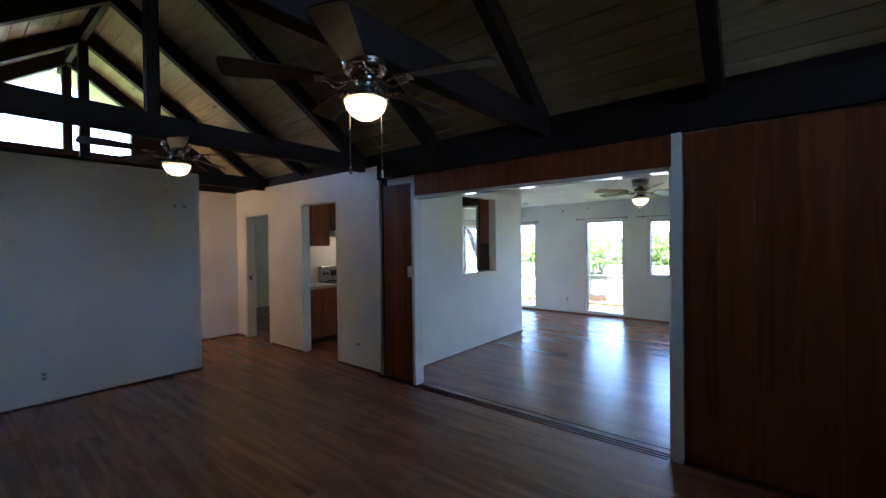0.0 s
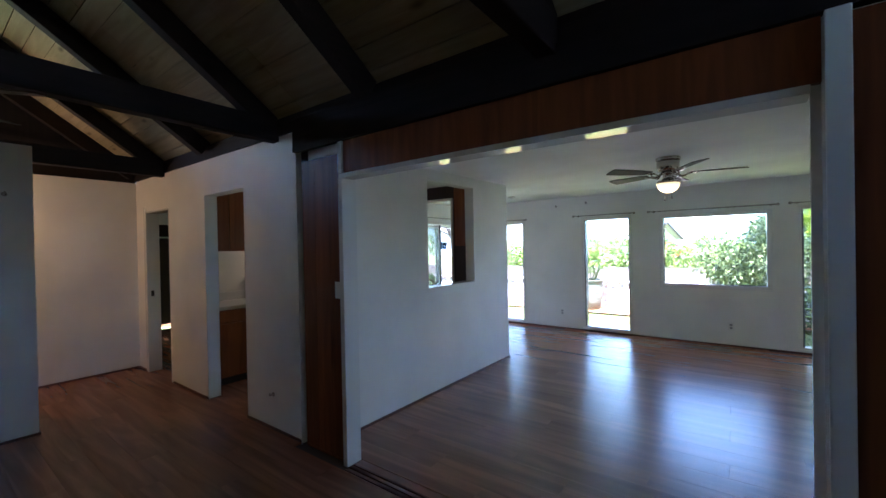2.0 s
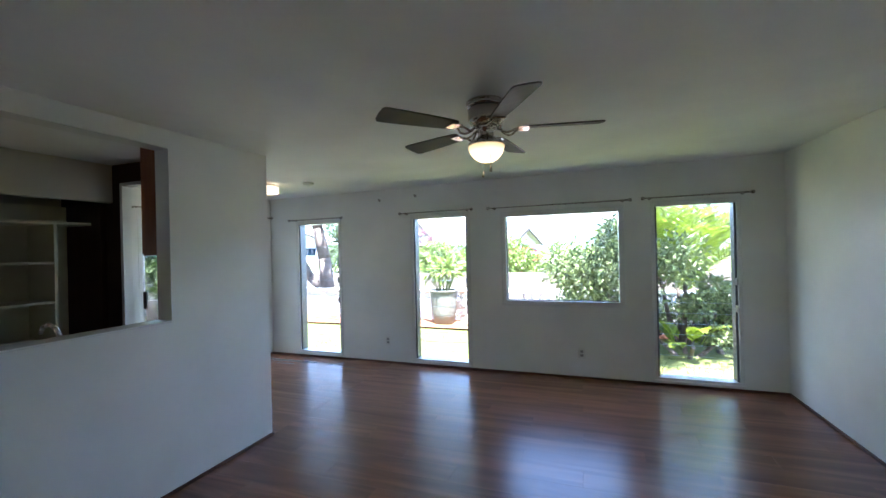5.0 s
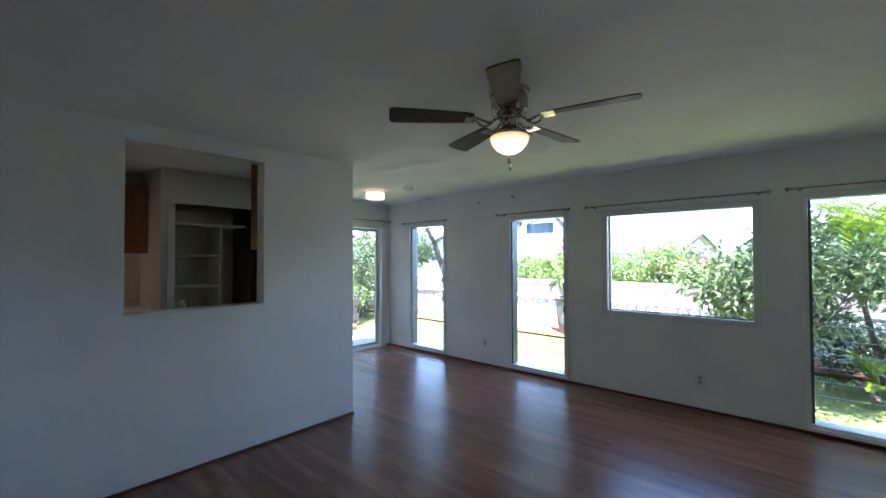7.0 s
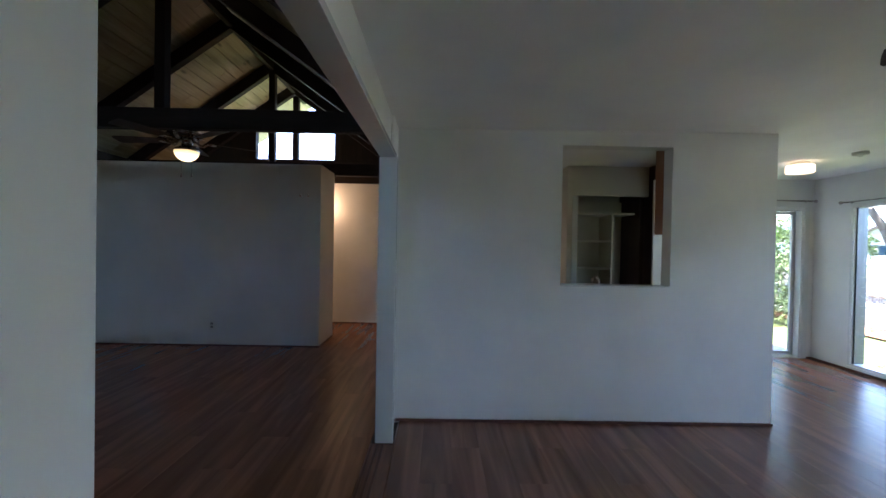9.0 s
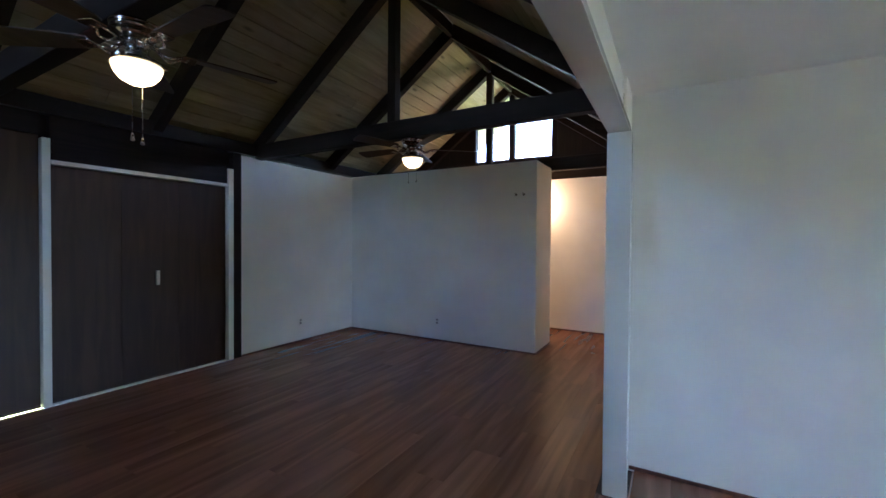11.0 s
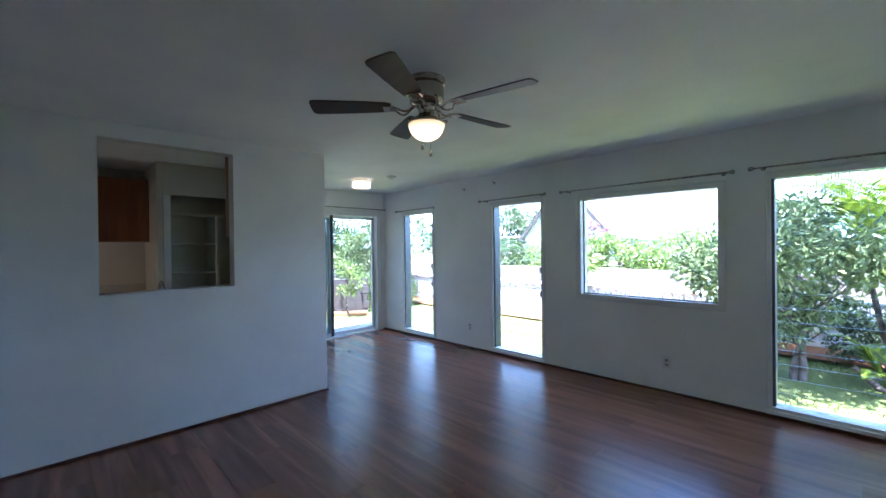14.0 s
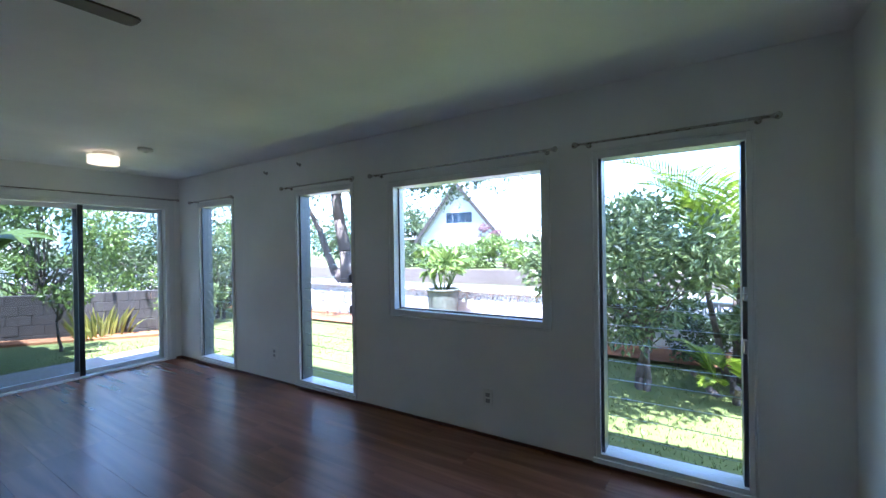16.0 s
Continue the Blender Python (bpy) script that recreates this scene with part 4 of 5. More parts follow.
for p, q in zip(pts, pts[1:]):
    tube(bm, p, q, 0.011, None, 10)
part("spout", bm, CHROME, fc)
bm = bmesh.new()
tube(bm, (0, 0.0, 0.09), (0.03, 0.07, 0.15), 0.008, 0.012, 10)
part("lever", bm, CHROME, fc)
wall_cabinet(-3.577, XP - 0.125, 5.185, 5.78, 1.48, 2.3, -1, "orange-brown wooden wall cabinet beside the pass-through", 1)
structure(boxes("window_sill_pass_through", TRIM, None, (XP - 0.13, XP + 0.012, PT[0] + 0.001, PT[1] - 0.001, PT[2] + 0.001, PT[2] + 0.012), r=0.003), "white pass-through sill")

# ---- outdoors ----
GZ = -0.42
STREET = -0.75
BANK = 0.0
YV = 13.3     # street wall


def sheet(name, material, x0, x1, y0, y1, z, nx=2, ny=2, amp=0.0, label=""):
    bm = bmesh.new()
    g = [[bm.verts.new((x0 + (x1 - x0) * i / nx, y0 + (y1 - y0) * j / ny, z + (amp * noise.noise(Vector((x0 + (x1 - x0) * i / nx, y0 + (y1 - y0) * j / ny, 0)) * 0.35) if amp else 0))) for j in range(ny + 1)] for i in range(nx + 1)]
    for i in range(nx):
        for j in range(ny):
            bm.faces.new((g[i][j], g[i + 1][j], g[i + 1][j + 1], g[i][j + 1])).smooth = True
    return structure(part(name, bm, material), label)


sheet("ground", GRASS, -600, 600, -600, 700, STREET - 0.03, 4, 4, 0, "ground to the horizon")
sheet("lawn", GRASS, -14, 10, 8.28, 13.3, GZ, 60, 36, 0.05, "sunlit green lawn")
sheet("lawn_west", GRASS, -14, -5.45, -6, 8.28, GZ, 30, 40, 0.05, "sunlit green lawn beside the house")
sheet("flower_bed", REDDIRT, -14, 10, 12.3, 13.3, GZ + 0.05, 60, 4, 0.04, "strip of red soil along the wall")
sheet("road", ASPHALT, -80, 80, 15.7, 25.5, STREET - 0.006, 2, 2, 0, "grey asphalt street")
sheet("pavement", CONC, -80, 80, 13.45, 15.5, STREET + 0.01, 2, 2, 0, "pale concrete pavement")
structure(boxes("kerb", CONC, None, (-80, 80, 15.5, 15.68, STREET - 0.1, STREET + 0.012)), "concrete kerb")
structure(boxes("patio_slab", CONC, None, (-6.7, -5.43, 5.9, 8.6, GZ - 0.1, -0.09)), "shaded concrete patio slab")
structure(boxes("house_foundation", CONC, None, (XS - 0.14, XE + 0.14, YW + 0.02, YW + 0.13, GZ - 0.1, -0.121), (XS - 0.14, XS - 0.02, 3.2, YW + 0.02, GZ - 0.1, -0.121)), "concrete foundation")

structure(boxes("retaining_wall", TANSTONE, None, (-80, 80, 26.0, 26.4, STREET - 0.1, BANK + 0.05)), "low tan stone retaining wall across the street")
sheet("bank", GRASS, -80, 80, 26.4, 90, BANK, 2, 2, 0, "grassy bank across the street")

# grass blades close to the windows
rng = np.random.default_rng(4)
verts, faces = [], []
for k in range(34000):
    if k < 18000:
        x, y = rng.uniform(-6.5, 4.0), 8.4 + 3.8 * rng.random() ** 1.2
    else:
        x, y = rng.uniform(-10.5, -6.8), rng.uniform(4.5, 9.5)
    a, h = rng.uniform(0, 6.283), rng.uniform(0.015, 0.045)
    dx, dy = 0.008 * math.cos(a), 0.008 * math.sin(a)
    n = len(verts)
    verts += [(x - dx, y - dy, GZ - 0.02), (x + dx, y + dy, GZ - 0.02), (x + rng.normal(0, 0.02), y + rng.normal(0, 0.02), GZ + h)]
    faces.append((n, n + 1, n + 2))
me = bpy.data.meshes.new("grass")
me.from_pydata(verts, [], faces)
me.materials.append(BLADES)
tagged(new("grass", me), "short green grass blades on the lawn", "grass", "", "stuff")

# street wall with a row of pierced blocks
sw = thing("garden_wall", -2.0, YV, GZ, "low whitewashed garden wall topped with pierced blocks", "garden wall")
boxes("base", WHITEBLOCK, sw, (-14, 12, 0, 0.15, -0.5, 0.58), r=0.004)
boxes("cap", WHITEBLOCK, sw, (-14, 12, -0.02, 0.17, 0.781, 0.825), r=0.006)
bmp = bmesh.new()
rounded(bmp, -0.095, 0.095, 0.03, 0.12, 0.0, 0.03, 0.003, 1), rounded(bmp, -0.095, 0.095, 0.03, 0.12, 0.169, 0.199, 0.003, 1)
rounded(bmp, -0.095, -0.07, 0.03, 0.12, 0.031, 0.168, 0.003, 1), rounded(bmp, 0.07, 0.095, 0.03, 0.12, 0.031, 0.168, 0.003, 1)
for s in (1, -1):
    box(bmp, -0.085, 0.085, 0.04, 0.11, -0.012, 0.012, Matrix.Translation((0, 0, 0.1)) @ Matrix.Rotation(radians(45 * s), 4, "Y"))
first = part("pierced_block", bmp, WHITEBLOCK, sw)
first.location = (-13.9, 0, 0.581)
for k in range(1, 130):
    o = first.copy()
    scene.collection.objects.link(o)
    o.location = (-13.9 + 0.2 * k, 0, 0.581)

# grey block wall to the west
bw = thing("block_wall", -10.6, 8.5, GZ, "grey concrete block garden wall, coloured dark for shade", "garden wall")
run_dir = Vector((0.61, 0.79, 0))
rot = Matrix.Rotation(math.atan2(run_dir.y, run_dir.x), 4, "Z")
bmp = bmesh.new()
rounded(bmp, -0.196, 0.196, -0.08, 0.08, 0.003, 0.197, 0.006, 1)
me = bpy.data.meshes.new("block")
bmp.to_mesh(me)
bmp.free()
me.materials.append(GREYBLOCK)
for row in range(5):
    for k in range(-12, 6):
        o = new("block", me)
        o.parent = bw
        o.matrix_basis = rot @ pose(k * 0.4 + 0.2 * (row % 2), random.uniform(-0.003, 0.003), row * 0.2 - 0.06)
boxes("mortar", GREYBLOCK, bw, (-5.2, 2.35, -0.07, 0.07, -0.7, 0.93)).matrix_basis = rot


boxes("red_soil_strip", REDDIRT, None, (-5.2, 2.35, -0.55, -0.08, -0.1, 0.07)).matrix_basis = Matrix.Translation((-10.6, 8.5, GZ)) @ rot
structure(bpy.data.objects["red_soil_strip"], "strip of red soil along the block wall")


# plants
def crown(name, clumps, leaves, size, seed, droop=0.3):
    """Leaves scattered in the shell of several clumps (x, y, z, radius), each leaf a small bent blade."""
    r = np.random.default_rng(seed)
    verts, faces = [], []
    rad = np.array([c[3] for c in clumps])
    pick = r.choice(len(clumps), leaves, p=rad ** 2 / (rad ** 2).sum())
    for k in pick:
        cx, cy, cz, cr = clumps[k]
        d = r.normal(size=3)
        d /= np.linalg.norm(d)
        p = np.array((cx, cy, cz)) + d * np.array((1, 1, 0.8)) * cr * r.uniform(0.45, 1.08)
        u = d + r.normal(size=3) * 0.8 - np.array((0, 0, droop))
        u /= np.linalg.norm(u)
        v = np.cross(u, r.normal(size=3))
        v /= np.linalg.norm(v) + 1e-9
        w = np.cross(u, v)
        s = size * r.uniform(0.6, 1.3)
        n = len(verts)
        verts += [tuple(p), tuple(p + u * s * 0.5 + v * s * 0.22 + w * s * 0.06), tuple(p + u * s - w * s * 0.1), tuple(p + u * s * 0.5 - v * s * 0.22 + w * s * 0.06)]
        faces += [(n, n + 1, n + 2), (n, n + 2, n + 3)]
    me = bpy.data.meshes.new(name)
    me.from_pydata(verts, [], faces)
    return me


def tree(name, x, y, height, spread, leafmat, leaves, size, seed, label, trunk=0.12, low=0.35, nclumps=14, stems=1, lean=(0, 0), base=None, limbs=()):
    r = random.Random(seed)
    t = thing(name, x, y, GZ if base is None else base, label, "shrub" if name == "shrub" else "tree")
    bm = bmesh.new()
    clumps, tips = [], []
    for k in range(nclumps):
        a = r.uniform(0, 6.283)
        rr = spread * math.sqrt(r.random()) * 0.85
        z = height * (low + (1 - low) * r.random() * (1 - 0.45 * (rr / spread) ** 2))
        clumps.append((rr * math.cos(a) + lean[0] * z / height, rr * math.sin(a) + lean[1] * z / height, z, spread * r.uniform(0.22, 0.42)))
    for s in range(stems):
        foot = Vector((r.uniform(-0.12, 0.12) * (stems > 1), r.uniform(-0.12, 0.12) * (stems > 1), -0.05))
        at, rad = foot, trunk
        fork = Vector((lean[0] * low + r.uniform(-0.1, 0.1), lean[1] * low + r.uniform(-0.1, 0.1), height * low * 0.8))
        for i in range(1, 5):
            p = foot.lerp(fork, i / 4) + Vector((r.uniform(-0.06, 0.06), r.uniform(-0.06, 0.06), 0)) * height * 0.15
            tube(bm, at, p, rad, rad * 0.88, 10)
            at, rad = p, rad * 0.88
        tips.append((at, rad))
    for i, cl_ in enumerate(clumps):
        at, rad = tips[i % stems]
        end = Vector(cl_[:3])
        p, n = at, 4
        for j in range(1, n + 1):
            q = at.lerp(end, j / n) + Vector((r.uniform(-1, 1), r.uniform(-1, 1), r.uniform(0, 1))) * 0.06 * spread * (j < n)
            tube(bm, p, q, rad * 0.6 * (1 - 0.22 * (j - 1)), rad * 0.6 * (1 - 0.22 * j), 6)
            p = q
    for limb in limbs:
        for j, (p, q) in enumerate(zip(limb, limb[1:])):
            tube(bm, p, q, trunk * (0.72 - 0.09 * j), trunk * (0.63 - 0.09 * j), 10)
    part("trunk", bm, BARK, t)
    me = crown("crown", clumps, leaves, size, seed)
    me.materials.append(leafmat)
    c0 = new("crown", me)
    c0.parent = t
    return t


def palm(x, y, seed, height, fronds, length, label):
    r = random.Random(seed)
    t = thing("palm", x, y, GZ, label, "palm tree")
    bm = bmesh.new()
    for s in range(4):
        a = 1.57 * s
        p = Vector((0.12 * math.cos(a), 0.12 * math.sin(a), -0.05))
        for k in range(6):
            q = p + Vector((0.05 * math.cos(a), 0.05 * math.sin(a), height / 6))
            tube(bm, p, q, 0.045 - 0.003 * k, 0.042 - 0.003 * k, 8)
            p = q
    part("stem", bm, BARK, t)
    for k in range(fronds):
        a = 2.4 * k + r.uniform(-0.3, 0.3)
        up = r.uniform(0.5, 1.25)
        ln = length * r.uniform(0.75, 1.1)
        bm = bmesh.new()
        o = Vector((0.2 * math.cos(a), 0.2 * math.sin(a), height * r.uniform(0.55, 1.0)))
        pts = []
        for i in range(13):
            s = i / 12
            el = up - 1.5 * s * s
            pts.append(o.copy())
            o = o + Vector((math.cos(a) * math.cos(el), math.sin(a) * math.cos(el), math.sin(el))) * ln / 12
        for p, q in zip(pts, pts[1:]):
            tube(bm, p, q, 0.008, 0.007, 5)
        for i in range(2, 46):
            s = i / 46 * 12
            j = min(int(s), 11)
            p = pts[j].lerp(pts[j + 1], s - j)
            u = (pts[j + 1] - pts[j]).normalized()
            side = u.cross(Vector((0, 0, 1))).normalized()
            lw = ln * 0.3 * math.sin(math.pi * min(1, 0.15 + i / 51)) + 0.05
            for sg_ in (1, -1):
                d = (side * sg_ + u * 0.7 + Vector((0, 0, 0.25 + r.uniform(-0.1, 0.1)))).normalized()
                e = p + d * lw - Vector((0, 0, lw * 0.12))
                w = u * 0.012
                vs = [bm.verts.new(v) for v in (p - w, p + d * lw * 0.5 - w * 1.2, e, p + d * lw * 0.5 + w * 1.2, p + w)]
                bm.faces.new(vs)
        part("frond", bm, LEAFP, t)
    return t


tree("shrub", -0.25, 11.05, 2.3, 1.25, LEAFA, 8000, 0.1, 3, "leafy green shrub with a forked trunk on the lawn", 0.045, 0.38, 16, 3)
tree("shrub", 1.15, 11.5, 1.2, 0.6, LEAFA, 3800, 0.1, 5, "leafy green shrub beside the palm", 0.05, 0.3, 10, 2)
tree("tree", 2.1, 10.6, 6.4, 3.2, LEAFB, 9500, 0.15, 14, "tall spreading shade tree beside the house", 0.16, 0.55, 20)
for k, x in enumerate((-1.3, -0.4, 0.5, 1.5, 2.5)):
    tree("shrub", x, 12.7, 1.0, 0.6, LEAFB, 1700, 0.08, 90 + k, "low dark green hedge shrub along the garden wall", 0.04, 0.15, 9, 2)
palm(0.75, 12.0, 8, 1.7, 28, 2.0, "clumping yellow-green palm behind the shrub")
palm(0.66, 11.15, 21, 0.3, 10, 0.6, "small young palm at the foot of the shrub")
tree("tree", -9.2, 15.1, 6.7, 5.8, LEAFB, 25000, 0.19, 11, "dark spreading street tree with a bent trunk", 0.27, 0.76, 42, 1, (-0.9, -0.3), STREET, [((0, 0, 0.75), (-0.5, 0.1, 1.0), (-1.0, 0.2, 1.3), (-1.35, 0.2, 1.9), (-1.6, 0.1, 2.7), (-2.1, 0, 3.6))])
for k, (x, y, h, s, lm, n, sz) in enumerate(((-15.5, 5.0, 4.2, 2.6, LEAFB, 5200, 0.2), (-13.8, 8.6, 3.6, 2.0, LEAFC, 5200, 0.17), (-14.6, 12.0, 4.8, 2.5, LEAFB, 5200, 0.2), (-11.8, 12.4, 3.0, 1.6, LEAFC, 3600, 0.15), (-17.0, 9.5, 6.0, 3.2, LEAFB, 5200, 0.24), (-18.0, 1.5, 2.6, 2.4, LEAFB, 4000, 0.24), (-12.6, 2.6, 3.2, 1.8, LEAFC, 3600, 0.16))):
    tree("tree", x, y, h + 0.6, s, lm, int(n * 1.9), sz * 0.7, 20 + k, "broad leafy tree behind the grey block wall" if lm is LEAFB else "sunlit bright green tree behind the block wall", 0.1, 0.18, 18, 1, (0, 0), STREET)
tree("shrub", -10.2, 11.4, 2.9, 1.2, LEAFA, 6500, 0.11, 41, "tall dense green shrub at the corner of the lawn", 0.06, 0.12, 20, 2)
tree("tree", -9.3, 8.0, 1.7, 0.5, LEAFC, 500, 0.1, 31, "young thin-trunked tree on the lawn", 0.03, 0.4, 7)
tree("tree", -8.9, 9.6, 1.5, 0.5, LEAFC, 400, 0.1, 32, "young thin-trunked tree on the lawn", 0.03, 0.4, 7)

# striped upright leaves
sp = thing("snake_plant", -10.2, 8.85, GZ, "clump of upright yellow-striped leaves beside the block wall", "plant")
r = random.Random(2)
bm = bmesh.new()
for k in range(110):
    x, y, a = r.uniform(-0.38, 0.38), r.uniform(-0.38, 0.38), r.uniform(0, 6.28)
    h, w = r.uniform(0.35, 0.68), 0.032
    tx, ty = x * 0.6 + r.uniform(-0.1, 0.1), y * 0.6 + r.uniform(-0.1, 0.1)
    ca, sa = math.cos(a) * w, math.sin(a) * w
    vs = [bm.verts.new(v) for v in ((x - ca * 0.5, y - sa * 0.5, -0.02), (x + ca * 0.5, y + sa * 0.5, -0.02), (x + tx * 0.4 + ca, y + ty * 0.4 + sa, h * 0.6), (x + tx, y + ty, h), (x + tx * 0.4 - ca, y + ty * 0.4 - sa, h * 0.6))]
    bm.faces.new(vs)
part("leaves", bm, LEAFY, sp)

bn = thing("banana_plant", -8.9, 6.9, GZ, "banana plant with broad hanging green leaves", "plant")
bm = bmesh.new()
tube(bm, (0, 0, -0.05), (0.05, 0.03, 1.7), 0.1, 0.06, 12)
part("stem", bm, LEAFC, bn)
for k in range(8):
    a, ln = 0.4 + k * 0.79, r.uniform(1.1, 1.5)
    bm = bmesh.new()
    prev, p, el = None, Vector((0.05, 0.03, 1.65 + 0.03 * k)), 1.15
    for i in range(11):
        w = 0.2 * math.sin(math.pi * min(1.0, 0.12 + i / 11.5)) + 0.01
        side = Vector((-math.sin(a), math.cos(a), 0))
        row = [bm.verts.new(p + side * w * q_ - Vector((0, 0, 0.35 * w * abs(q_)))) for q_ in (-1, -0.5, 0, 0.5, 1)]
        if prev:
            for q_ in range(4):
                bm.faces.new((prev[q_], prev[q_ + 1], row[q_ + 1], row[q_])).smooth = True
        prev = row
        p = p + Vector((math.cos(a) * math.cos(el), math.sin(a) * math.cos(el), math.sin(el))) * ln / 10
        el -= 0.2
    part("leaf", bm, LEAFC, bn)

# planter with a broad-leaved plant in front of the wall
pl = thing("planter", -4.3, 12.85, GZ + 0.06, "large round grey concrete planter beside the garden wall", "planter")
bm = bmesh.new()
PH = 0.47 - GZ - 0.06
lathe(bm, [(0.0, -0.06), (0.24, -0.06), (0.29, PH * 0.3), (0.325, PH * 0.7), (0.33, PH - 0.05)], seg=40)
part("tub", bm, POT, pl)
bm = bmesh.new()
lathe(bm, [(0.331, PH - 0.05), (0.36, PH - 0.045), (0.365, PH - 0.005), (0.355, PH), (0.32, PH), (0.312, PH - 0.03), (0.0, PH - 0.03)], seg=40)
part("rim", bm, POT, pl)
gp = thing("ginger_plant", -4.3, 12.85, 0.435, "bright green broad-leaved plant growing in the grey planter", "plant")
bm = bmesh.new()
for k in range(16):
    a, h = r.uniform(0, 6.28), r.uniform(0.3, 0.7)
    p = Vector((0.12 * math.cos(a), 0.12 * math.sin(a), 0))
    q = p + Vector((0.25 * math.cos(a), 0.25 * math.sin(a), h))
    tube(bm, p, q, 0.012, 0.008, 6)
part("stems", bm, LEAFC, gp)
me = crown("leaves", [(0.05, 0, 0.5, 0.28), (0.25, 0, 0.6, 0.24), (-0.24, 0.05, 0.5, 0.24), (-0.4, 0.0, 0.9, 0.16)], 150, 0.26, 77)
me.materials.append(LEAFC)
o = new("leaves", me)
o.parent = gp

# hedge, flowering bush and far trees across the street
for k, (x, y, h, s, lm, n) in enumerate(((-13, 28.3, 1.7, 2.2, LEAFC, 2600), (-9.5, 28.4, 1.8, 2.0, LEAFC, 2600), (-6.0, 28.2, 1.9, 2.2, LEAFC, 2600), (-2.5, 28.3, 1.7, 2.0, LEAFC, 2200), (-17.5, 28.6, 2.2, 2.2, LEAFB, 2200), (2.0, 28.4, 2.0, 2.2, LEAFB, 2200))):
    tree("shrub", x, y, h, s, lm, n, 0.26, 50 + k, "green hedge shrub across the street", 0.08, 0.1, 14, 2, (0, 0), BANK)
tree("shrub", -15.3, 38.0, 3.6, 1.1, LEAFR, 1500, 0.24, 60, "purple-leaved flowering bush beside the white house", 0.08, 0.2, 9, 2, (0, 0), BANK)
for k, (x, y, h, s) in enumerate(((-31, 48, 6.5, 4.0), (-40, 42, 6, 4.0), (8, 52, 6, 4.5), (22, 48, 6, 4.5))):
    tree("tree", x, y, h, s, LEAFB, 2600, 0.5, 70 + k, "distant round-crowned green tree across the street", 0.25, 0.25, 14, 1, (0, 0), BANK)


def house(x, y, turn, w, depth, eave, ridge, label, windows, carport=False, barge=0.06):
    t = thing("house", x, y, BANK, label, "house")
    t.rotation_euler = (0, 0, radians(turn))
    bm = bmesh.new()
    ring = [(-w / 2, -0.2), (w / 2, -0.2), (w / 2, eave), (0, ridge), (-w / 2, eave)]
    vs = [[bm.verts.new((px, py, pz)) for px, pz in ring] for py in (0, depth)]
    bm.faces.new(vs[0]), bm.faces.new(vs[1][::-1])
    for i in range(5):
        j = (i + 1) % 5
        bm.faces.new((vs[0][i], vs[1][i], vs[1][j], vs[0][j]))
    bmesh.ops.recalc_face_normals(bm, faces=bm.faces)
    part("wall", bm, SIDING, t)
    sl = math.atan2(ridge - eave, w / 2)
    ln = (w / 2) / math.cos(sl) + 0.55
    for s in (1, -1):
        bm = bmesh.new()
        m = Matrix.Translation((0, 0, ridge + 0.02)) @ Matrix.Rotation(s * sl, 4, "Y") @ Matrix.Diagonal((s, 1, 1, 1))
        box(bm, 0, ln, -0.6, depth + 0.6, 0, 0.16, m)
        bmesh.ops.recalc_face_normals(bm, faces=bm.faces)
        rf = part("roof", bm, ROOFM, t)
        bm = bmesh.new()
        box(bm, 0, ln, -0.72, -0.61, -barge, 0.17, m)
        bmesh.ops.recalc_face_normals(bm, faces=bm.faces)
        part("barge_board", bm, GREYBLOCK, rf)
    for a, b, c0, d0 in windows:
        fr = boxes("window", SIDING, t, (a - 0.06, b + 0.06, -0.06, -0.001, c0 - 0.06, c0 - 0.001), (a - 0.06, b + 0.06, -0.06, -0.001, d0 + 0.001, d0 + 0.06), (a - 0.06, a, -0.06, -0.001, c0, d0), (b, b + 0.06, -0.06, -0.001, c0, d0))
        n = max(2, round((b - a) / 0.7))
        for i in range(n):
            boxes("pane", DARKW, fr, (a + (b - a) * i / n + 0.02, a + (b - a) * (i + 1) / n - 0.02, -0.03, -0.002, c0 + 0.01, d0 - 0.01))
    if carport:
        boxes("carport_roof", ROOFM, t, (-w / 2 - 5.5, -w / 2 - 0.05, 0.5, 6, 2.3, 2.5))
        # Dark sheet fills the carport's open bay to give its shade.
        boxes("carport_wall", PANELD, t, (-w / 2 - 5.3, -w / 2 - 0.05, 5.5, 5.7, -0.1, 2.29))
        for px in (-w / 2 - 5.3, -w / 2 - 2.7):
            boxes("carport_post", SIDING, t, (px, px + 0.12, 0.7, 0.82, -0.1, 2.29))
    return t


house(-20.6, 42.0, 3, 9.4, 12, 2.3, 7.9, "white gabled house with blue attic windows", [(-1.5, 1.5, 3.85, 4.95), (2.0, 3.6, 0.8, 1.9)], True, 0.2)
house(-8.0, 50.0, 78, 8.4, 11.0, 1.9, 3.5, "white house with a wide pale roof", [(-1.6, -0.4, 0.9, 1.9), (0.5, 1.9, 0.9, 1.9)])
house(-40, 50.0, 15, 10, 8, 2.6, 4.8, "pale house far along the street", [(-3, -1.4, 1.0, 2.1), (1.0, 3, 1.0, 2.1)])
house(13, 52.0, -10, 10, 8, 2.6, 4.6, "pale house with a low roof along the street", [(-3, -1.4, 1.0, 2.1), (1.0, 3, 1.0, 2.1)])


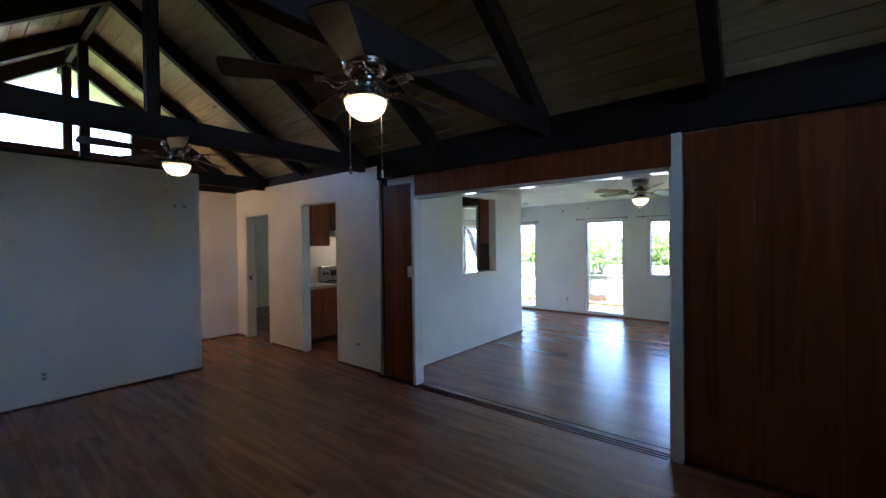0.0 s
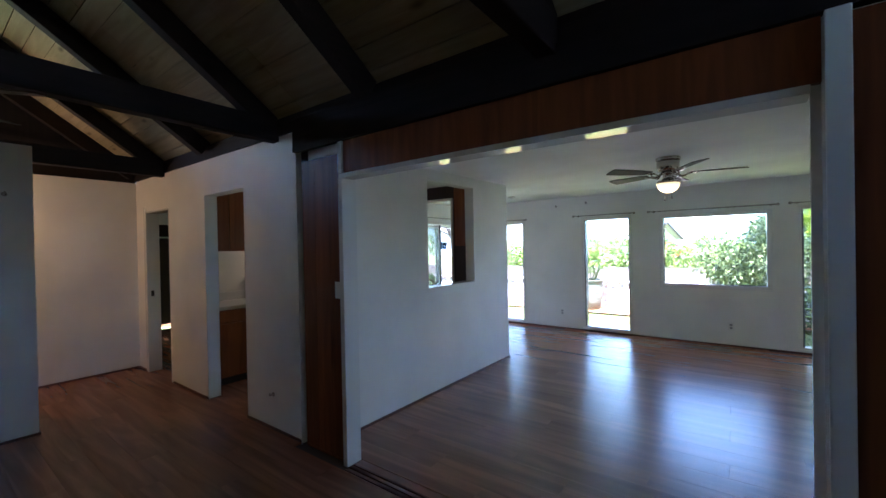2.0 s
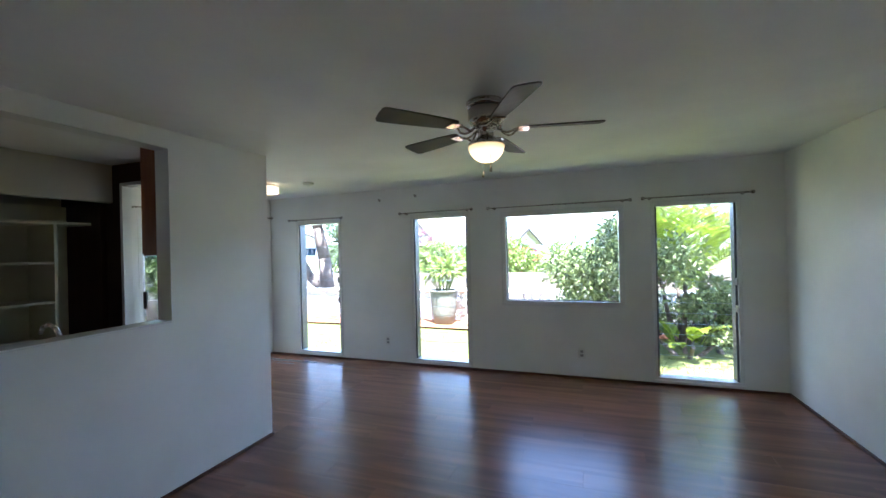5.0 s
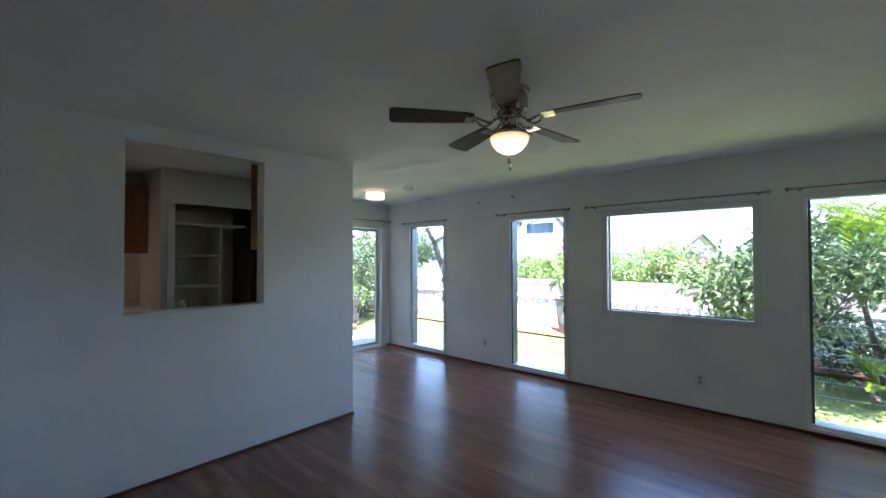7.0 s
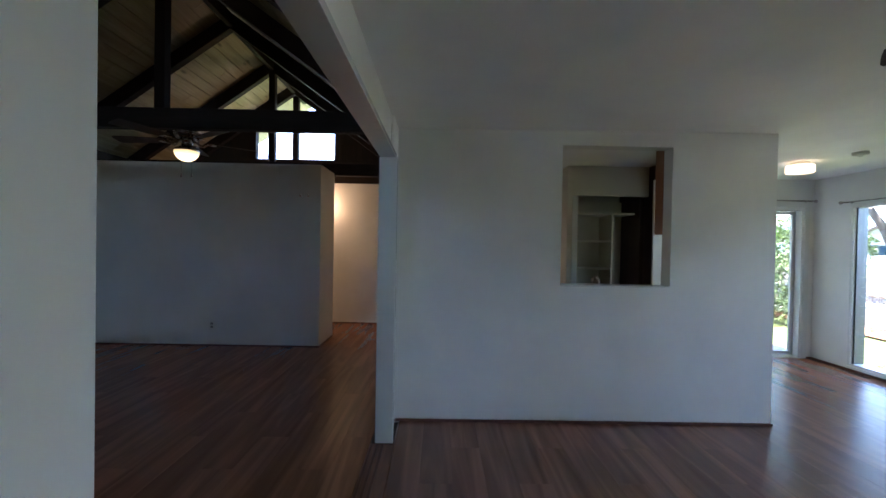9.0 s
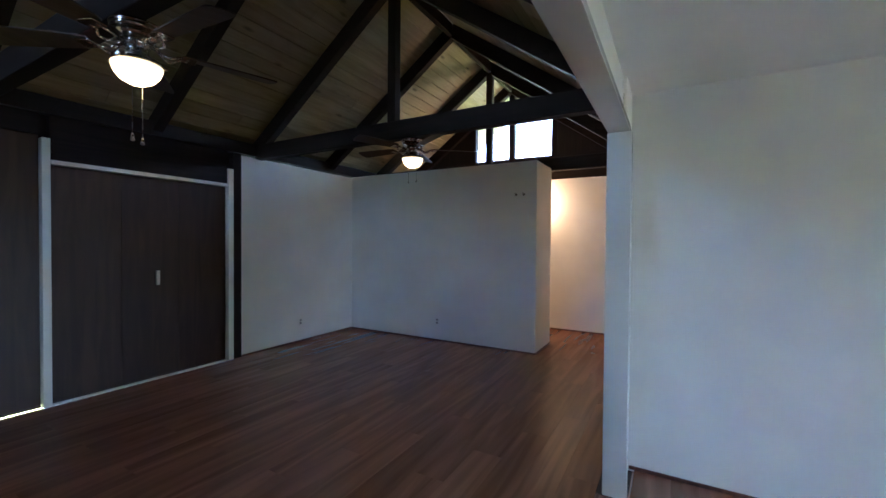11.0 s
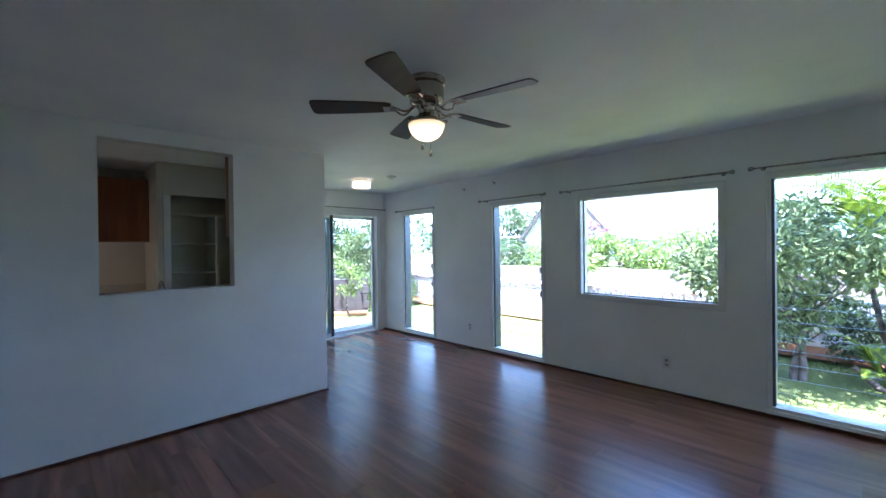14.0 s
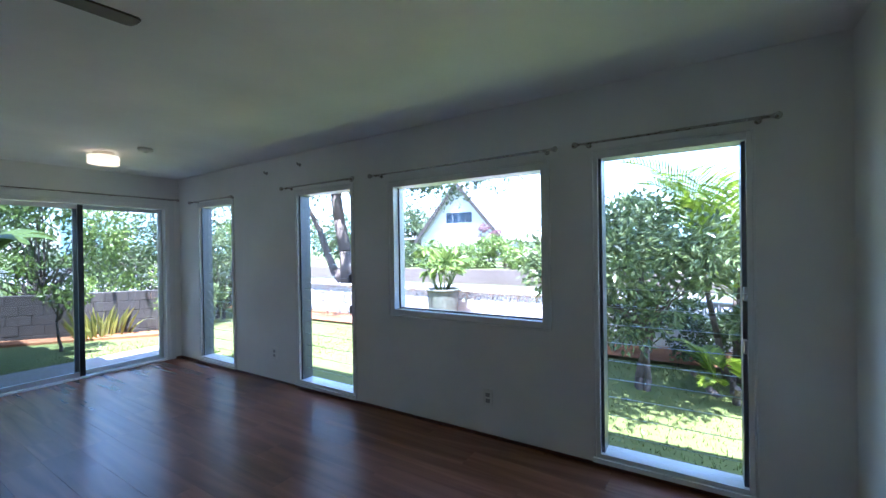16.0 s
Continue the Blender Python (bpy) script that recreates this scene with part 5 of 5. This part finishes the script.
def car(x, y, z, turn, material, label):
    t = thing("car", x, y, z, label, "car")
    t.rotation_euler = (0, 0, radians(turn))
    bm = bmesh.new()
    prof = [(-2.15, 0.35), (-2.2, 0.7), (-2.05, 0.95), (-1.2, 1.0), (-0.75, 1.45), (0.75, 1.48), (1.35, 1.02), (2.1, 0.9), (2.2, 0.6), (2.15, 0.35)]
    vs = [[bm.verts.new((px, py * (0.86 if pz > 1.2 else 1), pz)) for px, pz in prof] for py in (-0.85, 0.85)]
    bm.faces.new(vs[0]), bm.faces.new(vs[1][::-1])
    for i in range(len(prof)):
        j = (i + 1) % len(prof)
        bm.faces.new((vs[0][i], vs[1][i], vs[1][j], vs[0][j]))
    bmesh.ops.recalc_face_normals(bm, faces=bm.faces)
    bmesh.ops.bevel(bm, geom=bm.edges[:], offset=0.05, segments=2, affect="EDGES")
    part("body", bm, material, t)
    for a, b in ((-0.95, -0.05), (0.05, 0.95)):
        boxes("side_window", BLACK, t, (a, b, -0.82, -0.79, 1.04, 1.36), r=0.01)
    for wx in (-1.35, 1.35):
        for wy in (-0.8, 0.8):
            bm = bmesh.new()
            tube(bm, (wx, wy - 0.1, 0.32), (wx, wy + 0.1, 0.32), 0.32, None, 20)
            wh = part("wheel", bm, RUBBER, t)
            bm = bmesh.new()
            tube(bm, (wx, wy - 0.11, 0.32), (wx, wy + 0.11, 0.32), 0.19, None, 16)
            part("rim", bm, ALU, wh)
    return t


car(-6.3, 38.0, BANK, 40, REDP, "red car parked in front of the far house")

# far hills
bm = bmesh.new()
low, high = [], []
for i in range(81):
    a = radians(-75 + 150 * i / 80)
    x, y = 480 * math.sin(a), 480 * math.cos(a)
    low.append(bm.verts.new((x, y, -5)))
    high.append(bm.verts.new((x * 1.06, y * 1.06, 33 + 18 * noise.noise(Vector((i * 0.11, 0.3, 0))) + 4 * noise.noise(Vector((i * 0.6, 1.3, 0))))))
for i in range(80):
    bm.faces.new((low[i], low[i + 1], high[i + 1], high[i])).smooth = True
structure(part("backdrop", bm, HILL), "distant hills, haze put into their blue colour")

# ---- floor planks ----
PLANKS = {}


def plank(x0, x1, y0, y1):
    key = (round(x1 - x0, 3), round(y1 - y0, 3))
    if key not in PLANKS:
        bm = bmesh.new()
        hx, hy = key[0] / 2, key[1] / 2
        vs = [[bm.verts.new((sx_ * (hx - e), sy_ * (hy - e), z)) for sx_, sy_ in ((-1, -1), (1, -1), (1, 1), (-1, 1))] for e, z in ((0.0002, -0.011), (0.0002, -0.0004), (0.0006, 0.0))]
        for a, b in zip(vs, vs[1:]):
            for i in range(4):
                bm.faces.new((a[i], a[(i + 1) % 4], b[(i + 1) % 4], b[i]))
        bm.faces.new(vs[2])
        me = bpy.data.meshes.new("plank")
        bm.to_mesh(me)
        bm.free()
        me.materials.append(PLANK)
        PLANKS[key] = me
    o = new("plank", PLANKS[key])
    o.parent = floor
    o.location = ((x0 + x1) / 2, (y0 + y1) / 2, 0)


def lay(x0, x1, y0, y1, w=0.192, length=1.22):
    row, y = 0, y0
    while y < y1 - 0.01:
        x = x0 - (0.41 * row) % length
        e = min(y + w, y1)
        while x < x1 - 0.01:
            a, b = max(x, x0), min(x + length, x1)
            if b - a > 0.02:
                plank(a, b, y, e)
            x += length
        y, row = e, row + 1


lay(XP, XE, 3.095, YW)
lay(XS, XP, 5.98, YW)
lay(XH, XG, YS, 2.93)
lay(XH, -3.52, 2.93, 3.12)
lay(-5.95, XP - 0.12, 3.12, 5.98)
lay(-9.7, -5.95, 3.12, 5.3)
